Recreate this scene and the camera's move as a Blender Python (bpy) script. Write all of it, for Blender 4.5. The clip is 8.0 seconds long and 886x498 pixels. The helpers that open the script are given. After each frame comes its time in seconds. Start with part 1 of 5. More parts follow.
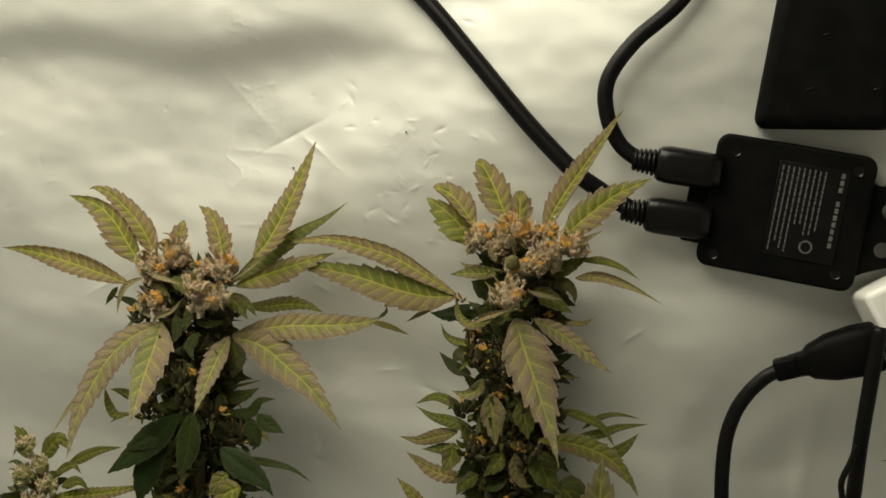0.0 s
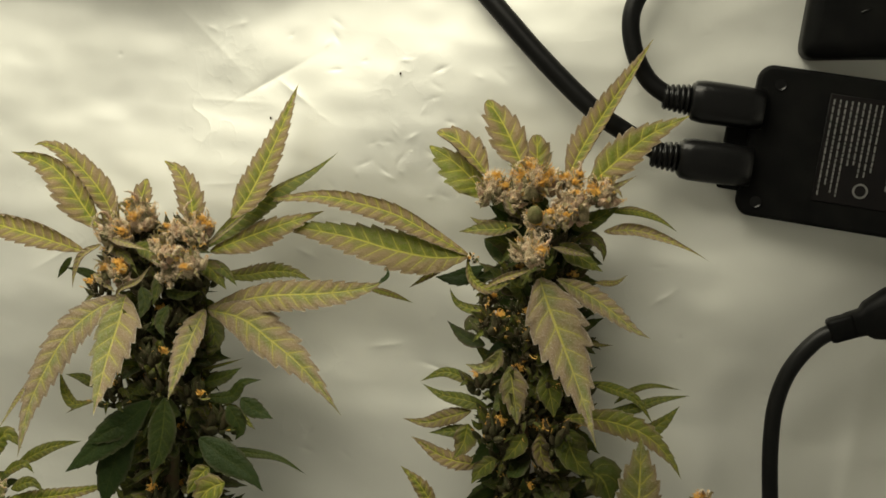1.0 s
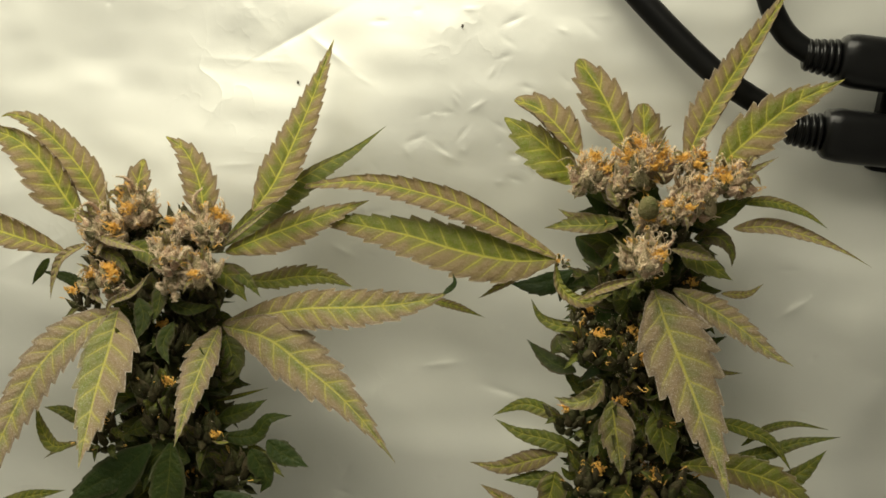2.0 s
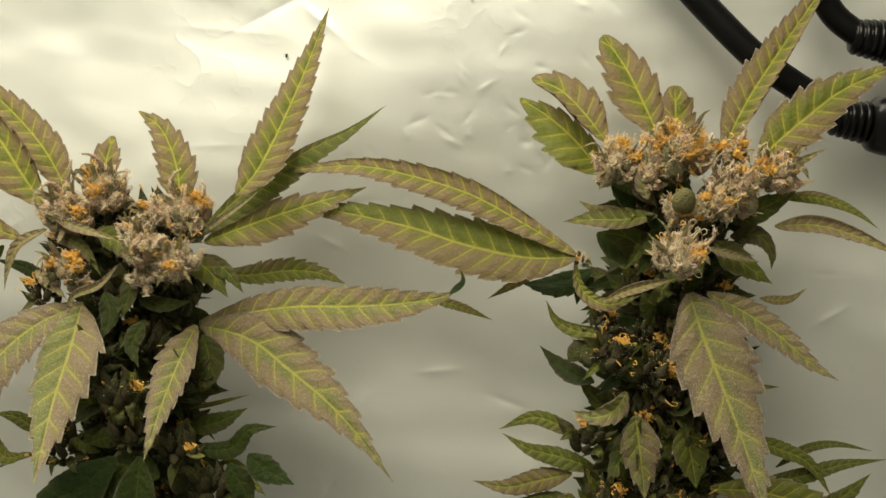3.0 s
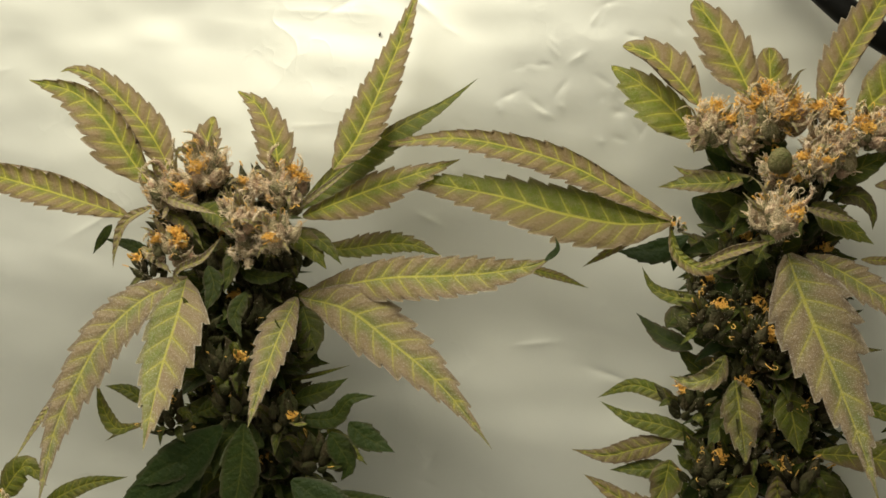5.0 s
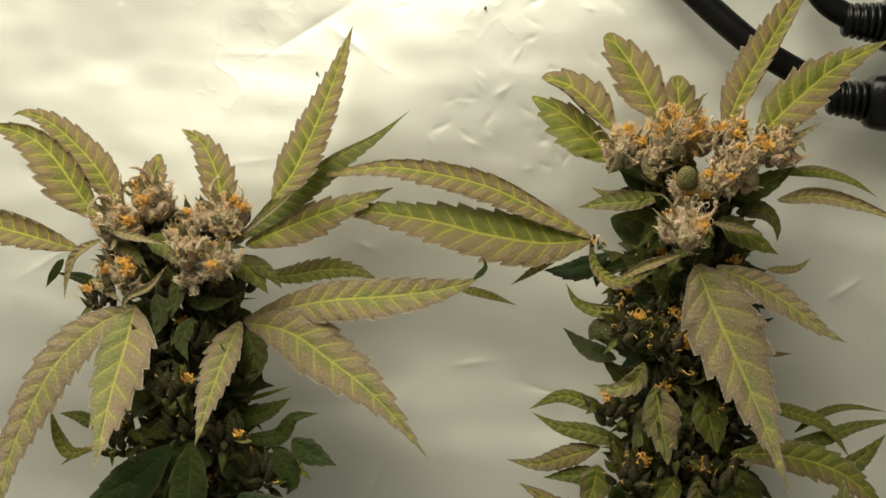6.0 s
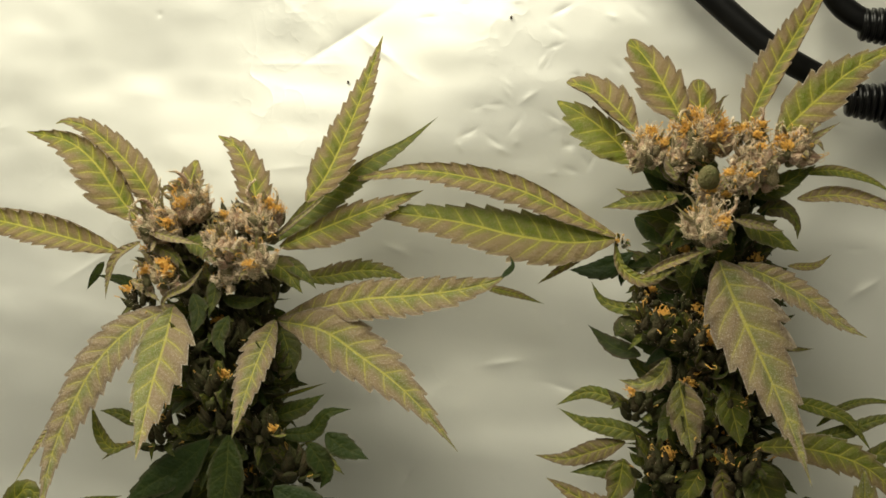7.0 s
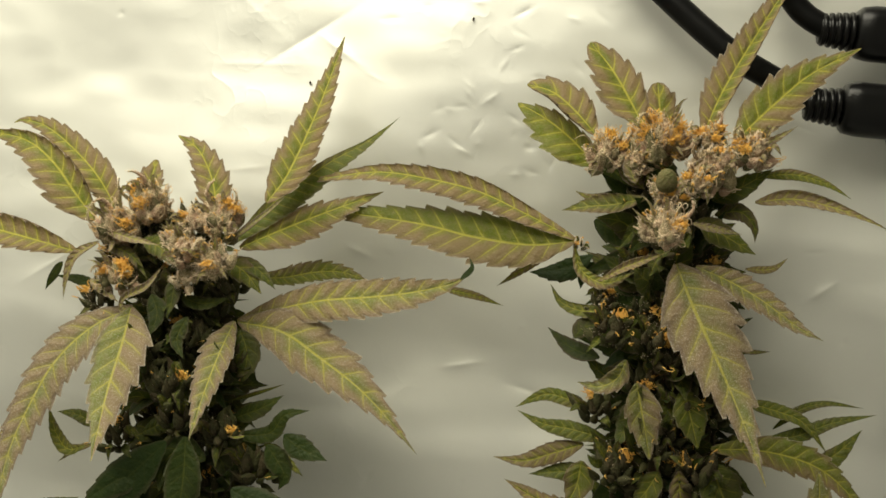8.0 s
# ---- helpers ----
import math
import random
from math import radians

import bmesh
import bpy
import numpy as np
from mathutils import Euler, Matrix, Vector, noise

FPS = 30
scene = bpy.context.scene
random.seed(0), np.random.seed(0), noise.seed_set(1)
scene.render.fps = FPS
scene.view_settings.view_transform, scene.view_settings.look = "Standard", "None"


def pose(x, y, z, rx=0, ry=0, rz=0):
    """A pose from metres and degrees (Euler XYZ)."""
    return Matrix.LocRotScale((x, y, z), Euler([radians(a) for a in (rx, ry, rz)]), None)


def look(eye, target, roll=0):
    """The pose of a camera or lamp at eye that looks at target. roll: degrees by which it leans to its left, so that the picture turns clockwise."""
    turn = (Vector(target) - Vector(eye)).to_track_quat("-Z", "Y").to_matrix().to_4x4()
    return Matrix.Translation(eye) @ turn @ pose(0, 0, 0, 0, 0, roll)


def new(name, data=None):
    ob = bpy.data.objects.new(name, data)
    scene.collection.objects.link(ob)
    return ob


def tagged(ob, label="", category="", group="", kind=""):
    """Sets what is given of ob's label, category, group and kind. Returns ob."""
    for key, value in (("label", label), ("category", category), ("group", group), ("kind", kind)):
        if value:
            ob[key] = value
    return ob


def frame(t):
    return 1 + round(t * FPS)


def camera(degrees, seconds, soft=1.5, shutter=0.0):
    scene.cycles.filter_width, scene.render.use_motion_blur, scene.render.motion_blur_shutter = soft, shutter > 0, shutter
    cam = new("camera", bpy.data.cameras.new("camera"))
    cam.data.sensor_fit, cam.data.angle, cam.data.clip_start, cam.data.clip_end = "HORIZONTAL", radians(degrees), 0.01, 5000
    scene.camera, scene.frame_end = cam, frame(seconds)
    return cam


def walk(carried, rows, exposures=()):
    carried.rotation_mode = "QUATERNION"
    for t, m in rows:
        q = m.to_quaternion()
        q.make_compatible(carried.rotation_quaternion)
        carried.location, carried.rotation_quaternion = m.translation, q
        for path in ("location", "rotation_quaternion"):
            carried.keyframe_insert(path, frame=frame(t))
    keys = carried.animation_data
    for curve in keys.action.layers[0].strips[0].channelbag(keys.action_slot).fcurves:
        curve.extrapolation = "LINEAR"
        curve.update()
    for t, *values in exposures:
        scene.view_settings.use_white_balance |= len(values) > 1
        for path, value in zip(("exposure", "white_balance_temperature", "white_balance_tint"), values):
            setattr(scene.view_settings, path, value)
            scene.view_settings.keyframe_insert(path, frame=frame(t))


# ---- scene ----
cam = camera(40.0, 8.0, soft=1.6)
PATH = [
    (0, (0.23384, -0.59056, 1.34902), (-0.25693, 1.33171, 1.09603), 7.688),
    (0.5, (0.23530, -0.57393, 1.32413), (-0.24846, 1.35545, 1.11563), 7.173),
    (1, (0.18813, -0.53036, 1.31982), (-0.19150, 1.41746, 1.07104), 6.854),
    (1.5, (0.14872, -0.48131, 1.30995), (-0.19084, 1.47313, 1.05529), 6.962),
    (1.7, (0.14420, -0.45942, 1.31479), (-0.21148, 1.48689, 1.02259), 6.855),
    (2.8, (0.11708, -0.39166, 1.30726), (-0.18323, 1.56076, 0.99445), 7.970),
    (3, (0.11557, -0.39263, 1.30431), (-0.16519, 1.56571, 1.01088), 8.314),
    (3.5, (0.11865, -0.39302, 1.30647), (-0.19512, 1.56179, 1.02314), 7.872),
    (4, (0.12256, -0.39430, 1.30220), (-0.20202, 1.56205, 1.04275), 7.551),
    (4.5, (0.11621, -0.39701, 1.29910), (-0.29839, 1.53638, 0.99892), 6.824),
    (4.7, (0.11693, -0.39557, 1.29606), (-0.32269, 1.53132, 0.98977), 6.846),
    (5.8, (0.13228, -0.40938, 1.29209), (-0.28129, 1.53181, 1.04561), 5.373),
    (6, (0.13513, -0.41540, 1.28946), (-0.26743, 1.53181, 1.07428), 5.111),
    (6.5, (0.13564, -0.42469, 1.28453), (-0.26241, 1.52775, 1.11265), 4.976),
    (7, (0.13731, -0.42731, 1.28156), (-0.31007, 1.51438, 1.10925), 4.782),
    (7.5, (0.14293, -0.42585, 1.28791), (-0.29350, 1.51626, 1.09359), 5.170),
    (8, (0.14200, -0.42601, 1.28295), (-0.26582, 1.52448, 1.11178), 5.160),
]
walk(cam, [(t, look(e, g, r)) for t, e, g, r in PATH], exposures=[(0, -0.36), (0.7, -0.20), (1.5, 0.0), (8, 0.0)])

# ---- light: one warm grow lamp high over the plants, inside a closed reflective tent ----
world = bpy.data.worlds.new("world")
scene.world = world
world.use_nodes = True
world.node_tree.nodes["Background"].inputs["Color"].default_value = (1.0, 0.95, 0.85, 1)
world.node_tree.nodes["Background"].inputs["Strength"].default_value = 0.02


def lamp(name, at, target, sx, sy, watts, colour):
    data = bpy.data.lights.new(name, "AREA")
    data.shape, data.size, data.size_y, data.energy, data.color = "RECTANGLE", sx, sy, watts, colour
    ob = new(name, data)
    ob.matrix_world = look(at, target)
    return ob


lamp("grow_light", (-0.18, -0.34, 1.76), (0.00, -0.08, 1.2), 0.70, 0.40, 8.9, (1.0, 0.95, 0.76))

# ---- materials ----


def material(name, rough=0.5, metal=0.0, spec=0.5):
    m = bpy.data.materials.new(name)
    m.use_nodes = True
    p = m.node_tree.nodes["Principled BSDF"]
    p.inputs["Roughness"].default_value = rough
    p.inputs["Metallic"].default_value = metal
    p.inputs["Specular IOR Level"].default_value = spec
    return m, m.node_tree, p


def node(tree, kind, **values):
    n = tree.nodes.new(kind)
    for key, value in values.items():
        if key in n.inputs:
            n.inputs[key].default_value = value
    return n


def mathn(tree, op, a, b=None, clamp=False):
    n = tree.nodes.new("ShaderNodeMath")
    n.operation, n.use_clamp = op, clamp
    for i, v in enumerate((a, b)):
        if v is None:
            continue
        if isinstance(v, (int, float)):
            n.inputs[i].default_value = v
        else:
            tree.links.new(v, n.inputs[i])
    return n.outputs[0]


def mixn(tree, fac, a, b):
    n = tree.nodes.new("ShaderNodeMix")
    n.data_type = "RGBA"
    for sock, v in ((n.inputs[0], fac), (n.inputs[6], a), (n.inputs[7], b)):
        if isinstance(v, (int, float)):
            sock.default_value = v
        elif isinstance(v, tuple):
            sock.default_value = (*v, 1)
        else:
            tree.links.new(v, sock)
    return n.outputs[2]


def step(tree, v, lo, hi):
    n = tree.nodes.new("ShaderNodeMapRange")
    n.interpolation_type = "SMOOTHSTEP"
    n.inputs[1].default_value, n.inputs[2].default_value = lo, hi
    n.inputs[3].default_value, n.inputs[4].default_value = 0.0, 1.0
    tree.links.new(v, n.inputs[0])
    return n.outputs[0]


def noisen(tree, scale, detail=3, vector=None):
    n = node(tree, "ShaderNodeTexNoise", Scale=scale, Detail=detail)
    if vector is None:
        vector = tree.nodes.new("ShaderNodeTexCoord").outputs["Object"]
    tree.links.new(vector, n.inputs["Vector"])
    return n.outputs["Fac"]


def bumpn(tree, p, height, strength, distance):
    n = node(tree, "ShaderNodeBump", Strength=strength, Distance=distance)
    tree.links.new(height, n.inputs["Height"])
    tree.links.new(n.outputs[0], p.inputs["Normal"])


def foil_material():
    m, t, p = material("silver_film", 0.55, 0.75)
    stain = step(t, noisen(t, 9, 4), 0.35, 0.75)
    fine = noisen(t, 420, 3)
    t.links.new(mixn(t, stain, (0.76, 0.76, 0.71), (0.70, 0.70, 0.645)), p.inputs["Base Color"])
    t.links.new(mathn(t, "ADD", mathn(t, "MULTIPLY", stain, 0.06), 0.51), p.inputs["Roughness"])
    ridge = mathn(t, "SUBTRACT", 1.0, mathn(t, "ABSOLUTE", mathn(t, "SUBTRACT", mathn(t, "MULTIPLY", noisen(t, 26, 3), 2.0), 1.0)))
    small = mathn(t, "SUBTRACT", 1.0, mathn(t, "ABSOLUTE", mathn(t, "SUBTRACT", mathn(t, "MULTIPLY", noisen(t, 75, 2), 2.0), 1.0)))
    crinkle = mathn(t, "ADD", mathn(t, "POWER", ridge, 14.0), mathn(t, "MULTIPLY", mathn(t, "POWER", small, 12.0), 0.35))
    sparse = mathn(t, "ADD", mathn(t, "MULTIPLY", step(t, noisen(t, 17, 2), 0.54, 0.70), 0.9), 0.06)
    bumpn(t, p, mathn(t, "ADD", mathn(t, "MULTIPLY", crinkle, sparse), mathn(t, "MULTIPLY", fine, 0.08)), 0.13, 0.0010)
    return m


def leaf_material():
    """Blade between pale veins: green or bronze by the leaf's own colour value, darkened by a second value, with frosty
    resin glands.
    """
    m, t, p = material("leaf_blade", 0.6, 0.0, 0.18)
    uv = t.nodes.new("ShaderNodeUVMap")
    uv.uv_map = "veins"
    sep = t.nodes.new("ShaderNodeSeparateXYZ")
    t.links.new(uv.outputs[0], sep.inputs[0])
    uv2 = t.nodes.new("ShaderNodeUVMap")
    uv2.uv_map = "along"
    sep2 = t.nodes.new("ShaderNodeSeparateXYZ")
    t.links.new(uv2.outputs[0], sep2.inputs[0])
    info = t.nodes.new("ShaderNodeObjectInfo")
    own = t.nodes.new("ShaderNodeSeparateColor")
    t.links.new(info.outputs["Color"], own.inputs[0])
    across = mathn(t, "ABSOLUTE", sep.outputs[1])
    wob = mathn(t, "MULTIPLY", mathn(t, "SUBTRACT", noisen(t, 160, 2), 0.5), 0.22)
    phase = mathn(t, "ADD", mathn(t, "SUBTRACT", sep.outputs[0], 0.0), wob)
    saw = mathn(t, "ABSOLUTE", mathn(t, "SUBTRACT", mathn(t, "FRACT", mathn(t, "ADD", phase, 0.5)), 0.5))
    side = mathn(t, "SUBTRACT", 1.0, step(t, saw, 0.0, 0.085))
    side = mathn(t, "MULTIPLY", side, mathn(t, "SUBTRACT", 1.0, mathn(t, "MULTIPLY", step(t, across, 0.45, 0.95), 0.8)))
    mid = mathn(t, "SUBTRACT", 1.0, step(t, across, 0.01, 0.07))
    vein = mathn(t, "MAXIMUM", mathn(t, "MULTIPLY", side, 0.70), mid)
    blot = noisen(t, 95, 4)
    g = mathn(t, "ADD", own.outputs[0], mathn(t, "MULTIPLY", mathn(t, "SUBTRACT", blot, 0.5), 1.7))
    g = mathn(t, "SUBTRACT", g, mathn(t, "MULTIPLY", mathn(t, "MULTIPLY", mathn(t, "SUBTRACT", across, 0.38), mathn(t, "SUBTRACT", 1.15, own.outputs[0], True)), 1.5))
    g = mathn(t, "ADD", g, mathn(t, "MULTIPLY", step(t, sep2.outputs[0], 0.55, 1.0), 0.25))
    g = mathn(t, "ADD", g, mathn(t, "MULTIPLY", mathn(t, "SIGN", sep.outputs[1]), mathn(t, "MULTIPLY", mathn(t, "SUBTRACT", info.outputs["Alpha"], 0.5), 1.6)))
    green = step(t, g, 0.18, 0.88)
    blade = mixn(t, green, (0.200, 0.140, 0.066), (0.116, 0.145, 0.009))
    mott = step(t, noisen(t, 420, 4), 0.30, 0.75)
    blade = mixn(t, mathn(t, "MULTIPLY", mott, 0.30), blade, (0.24, 0.172, 0.090))
    halo = mathn(t, "MULTIPLY", mathn(t, "SUBTRACT", 1.0, step(t, saw, 0.0, 0.45)), mathn(t, "SUBTRACT", 0.85, mathn(t, "MULTIPLY", across, 0.70)))
    halo = mathn(t, "MULTIPLY", halo, mathn(t, "ADD", 0.35, mathn(t, "MULTIPLY", step(t, noisen(t, 130, 3), 0.35, 0.65), 0.75)), True)
    blade = mixn(t, halo, blade, (0.205, 0.200, 0.020))
    blade = mixn(t, mathn(t, "MULTIPLY", vein, mathn(t, "ADD", 0.50, mathn(t, "MULTIPLY", noisen(t, 210, 2), 0.55))), blade, (0.40, 0.37, 0.045))
    # dark: the leaf's own deep green, plus inner shade painted into the colour
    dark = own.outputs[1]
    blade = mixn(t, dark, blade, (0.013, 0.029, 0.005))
    edge = mathn(t, "MULTIPLY", step(t, across, 0.72, 0.92), mathn(t, "SUBTRACT", 0.75, mathn(t, "MULTIPLY", own.outputs[0], 0.6)), True)
    blade = mixn(t, edge, blade, (0.110, 0.074, 0.054))
    rim = mathn(t, "MULTIPLY", mathn(t, "MULTIPLY", step(t, across, 0.93, 1.0), step(t, noisen(t, 500, 2), 0.35, 0.6)), mathn(t, "SUBTRACT", 0.65, mathn(t, "MULTIPLY", dark, 0.6)))
    blade = mixn(t, rim, blade, (0.46, 0.41, 0.33))
    gland = step(t, noisen(t, 3400, 2), 0.48, 0.74)
    sugar = mathn(t, "ADD", mathn(t, "MULTIPLY", own.outputs[2], 0.75), mathn(t, "MULTIPLY", step(t, sep2.outputs[0], 0.35, 1.0), 0.14))
    sugar = mathn(t, "MULTIPLY", mathn(t, "ADD", sugar, 0.10), mathn(t, "SUBTRACT", 1.0, mathn(t, "MULTIPLY", dark, 0.95)), True)
    blade = mixn(t, mathn(t, "MULTIPLY", mathn(t, "ADD", mathn(t, "MULTIPLY", gland, 0.75), mathn(t, "MULTIPLY", own.outputs[2], 0.30)), sugar), blade, (0.66, 0.59, 0.53))
    blade = mixn(t, mathn(t, "MULTIPLY", vein, mathn(t, "SUBTRACT", 0.25, mathn(t, "MULTIPLY", dark, 0.25))), blade, (0.40, 0.37, 0.06))
    t.links.new(blade, p.inputs["Base Color"])
    t.links.new(mathn(t, "SUBTRACT", 0.62, mathn(t, "MULTIPLY", gland, 0.3)), p.inputs["Roughness"])
    h = mathn(t, "ADD", mathn(t, "MULTIPLY", noisen(t, 900, 4), 0.45), mathn(t, "MULTIPLY", mathn(t, "MULTIPLY", saw, step(t, across, 0.0, 0.25)), mathn(t, "SUBTRACT", 0.7, mathn(t, "MULTIPLY", dark, 0.6))))
    bumpn(t, p, h, 0.8, 0.0012)
    tr = t.nodes.new("ShaderNodeBsdfTranslucent")
    t.links.new(blade, tr.inputs["Color"])
    mixs = t.nodes.new("ShaderNodeMixShader")
    mixs.inputs[0].default_value = 0.32
    t.links.new(p.outputs[0], mixs.inputs[1])
    t.links.new(tr.outputs[0], mixs.inputs[2])
    t.links.new(mixs.outputs[0], t.nodes["Material Output"].inputs["Surface"])
    return m


def calyx_material():
    """Swollen bracts, frosted with glands; the object's colour values say how frosty and how far darkened for inner
    shade.
    """
    m, t, p = material("frosted_bract", 0.7, 0.0, 0.12)
    geo = t.nodes.new("ShaderNodeNewGeometry")
    info = t.nodes.new("ShaderNodeObjectInfo")
    own = t.nodes.new("ShaderNodeSeparateColor")
    t.links.new(info.outputs["Color"], own.inputs[0])
    isl = geo.outputs["Random Per Island"]
    # deep darkens: inner bracts' shade painted in, and the seed pod's own tone
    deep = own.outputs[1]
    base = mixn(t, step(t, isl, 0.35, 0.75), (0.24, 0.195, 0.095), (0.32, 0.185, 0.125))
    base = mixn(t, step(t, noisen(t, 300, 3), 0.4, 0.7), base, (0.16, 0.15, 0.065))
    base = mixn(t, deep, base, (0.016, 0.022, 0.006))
    base = mixn(t, own.outputs[2], base, (0.20, 0.24, 0.05))
    frost = step(t, noisen(t, 3600, 3), 0.40, 0.66)
    vary = mathn(t, "FRACT", mathn(t, "MULTIPLY", isl, 7.3))
    base = mixn(t, mathn(t, "MULTIPLY", step(t, vary, 0.55, 0.9), 0.75), base, (0.060, 0.064, 0.022))
    frost = mathn(t, "MULTIPLY", frost, mathn(t, "ADD", mathn(t, "MULTIPLY", step(t, vary, 0.95, 0.15), 0.85), 0.30))
    base = mixn(t, mathn(t, "MULTIPLY", frost, own.outputs[0], True), base, (0.74, 0.59, 0.41))
    t.links.new(base, p.inputs["Base Color"])
    bumpn(t, p, noisen(t, 1500, 4), 1.0, 0.0011)
    return m


def plain_material(name, colour, other, rough, scale=60, bump=0.0, metal=0.0, spec=0.5):
    m, t, p = material(name, rough, metal, spec)
    f = step(t, noisen(t, scale, 4), 0.35, 0.7)
    t.links.new(mixn(t, f, colour, other), p.inputs["Base Color"])
    if bump:
        bumpn(t, p, noisen(t, scale * 12, 3), 0.5, bump)
    return m


FOIL = foil_material()
LEAF = leaf_material()
CALYX = calyx_material()
HAIR = plain_material("orange_pistil", (0.76, 0.45, 0.090), (0.64, 0.34, 0.060), 0.6, 400)
PALE_HAIR = plain_material("pale_pistil", (0.70, 0.57, 0.39), (0.54, 0.40, 0.26), 0.6, 400)
STEM = plain_material("stem_bark", (0.10, 0.11, 0.035), (0.12, 0.075, 0.04), 0.7, 150, 0.0005)
BLACK = plain_material("black_plastic", (0.0025, 0.0025, 0.0025), (0.005, 0.005, 0.0045), 0.5, 80, 0.0001, 0, 0.06)
GLOSS = plain_material("black_moulded_rubber", (0.003, 0.003, 0.003), (0.005, 0.005, 0.005), 0.28, 60, 0.0001, 0, 0.22)
CABLE = plain_material("black_cable_sheath", (0.003, 0.003, 0.003), (0.006, 0.006, 0.0055), 0.40, 60, 0.0001, 0, 0.15)
WHITE = plain_material("white_plastic", (0.80, 0.79, 0.75), (0.74, 0.73, 0.68), 0.40, 30, 0.0001)
PRINT = plain_material("grey_print", (0.11, 0.105, 0.10), (0.07, 0.07, 0.065), 0.6, 300)
STEEL = plain_material("dull_steel", (0.35, 0.34, 0.32), (0.28, 0.27, 0.25), 0.4, 200, 0, 1.0)
LABEL = plain_material("label_film", (0.004, 0.0035, 0.0035), (0.006, 0.005, 0.005), 0.45, 90, 0, 0, 0.12)
DULL = plain_material("dull_grey_fabric", (0.42, 0.42, 0.42), (0.48, 0.48, 0.475), 0.8, 20, 0.0004)
SOIL = plain_material("dark_soil", (0.030, 0.022, 0.015), (0.055, 0.042, 0.028), 0.9, 40, 0.003)

# ---- building helpers ----


def mesh_of(name, verts, faces, mat, smooth=True):
    me = bpy.data.meshes.new(name)
    me.from_pydata([tuple(v) for v in verts], [], faces)
    me.materials.append(mat)
    if smooth:
        me.polygons.foreach_set("use_smooth", [True] * len(me.polygons))
    me.update()
    return me


def part(name, bm, mat, parent, label=""):
    me = bpy.data.meshes.new(name)
    bm.to_mesh(me)
    bm.free()
    me.materials.append(mat)
    ob = new(name, me)
    ob.parent = parent
    return tagged(ob, label)


def rounded_box(sx, sy, sz, r, seg=3, m=Matrix()):
    bm = bmesh.new()
    bmesh.ops.create_cube(bm, size=1)
    bmesh.ops.scale(bm, vec=(sx, sy, sz), verts=bm.verts)
    bmesh.ops.bevel(bm, geom=bm.edges[:], offset=r, segments=seg, profile=0.5, affect="EDGES")
    bmesh.ops.transform(bm, matrix=m, verts=bm.verts)
    for f in bm.faces:
        f.smooth = len(f.verts) == 4 and f.calc_area() < 4 * r * max(sx, sy, sz)
    return bm


def smooth_path(points, per=8):
    """A Catmull-Rom line through the points."""
    pts = [Vector(p) for p in points]
    pts = [2 * pts[0] - pts[1]] + pts + [2 * pts[-1] - pts[-2]]
    line = []
    for i in range(1, len(pts) - 2):
        a, b, c, d = pts[i - 1:i + 3]
        for k in range(per):
            s = k / per
            line.append(0.5 * (2 * b + (c - a) * s + (2 * a - 5 * b + 4 * c - d) * s * s + (3 * b - a - 3 * c + d) * s ** 3))
    line.append(pts[-2])
    return line


def tube(line, radius, sides=12, verts=None, faces=None):
    """Sweeps a ring along a line; radius is a number or a function of 0..1."""
    verts, faces = ([], []) if verts is None else (verts, faces)
    first = len(verts)
    a = None
    for i, p in enumerate(line):
        d = (line[min(i + 1, len(line) - 1)] - line[max(i - 1, 0)]).normalized()
        a = d.orthogonal() if a is None else a - d * a.dot(d)
        a.normalize()
        b = d.cross(a)
        r = radius(i / (len(line) - 1)) if callable(radius) else radius
        for k in range(sides):
            w = 2 * math.pi * k / sides
            verts.append(p + r * (math.cos(w) * a + math.sin(w) * b))
    n = len(line)
    for i in range(n - 1):
        for k in range(sides):
            q = first + i * sides
            faces.append((q + k, q + (k + 1) % sides, q + sides + (k + 1) % sides, q + sides + k))
    faces.append(tuple(first + k for k in range(sides))[::-1])
    faces.append(tuple(first + (n - 1) * sides + k for k in range(sides)))
    return verts, faces


def hanging(points, radius, name, label, category, mat=CABLE):
    v, f = tube(smooth_path(points, 10), radius, 14)
    ob = new(name, mesh_of(name, v, f, mat))
    return tagged(ob, label, category)


def thing(name, at, label, category, group=""):
    ob = new(name)
    ob.location = at
    return tagged(ob, label, category, group)


# ---- the tent: film walls, floor and ceiling ----
DENTS = [
    # x, z, length, height, tilt, depth
    (-0.003, 1.317, 0.016, 0.0030, 34, 0.0010),
    (0.010, 1.313, 0.008, 0.0022, -30, 0.0008),
    (-0.034, 1.333, 0.030, 0.0045, -38, 0.0005),
    (-0.020, 1.306, 0.016, 0.0020, 3, 0.0003),
    (0.066, 1.300, 0.003, 0.0011, 40, 0.0006),
    (0.046, 1.286, 0.003, 0.0012, 30, 0.0005),
    (0.058, 1.281, 0.003, 0.0011, -20, 0.0005),
    (0.062, 1.290, 0.003, 0.0010, 60, 0.0004),
    (0.024, 1.242, 0.004, 0.0016, -20, 0.0009),
    (0.034, 1.160, 0.003, 0.0013, 60, 0.0010),
    (0.034, 1.152, 0.003, 0.0013, -10, 0.0009),
    (0.089, 1.199, 0.006, 0.0015, -10, 0.0007),
    (0.064, 1.205, 0.006, 0.0015, 15, 0.0007),
    (0.184, 1.245, 0.005, 0.0014, 40, 0.0009),
    (-0.095, 1.225, 0.012, 0.0016, 35, 0.0007),
    (-0.020, 1.268, 0.008, 0.0018, 10, 0.0003),
]


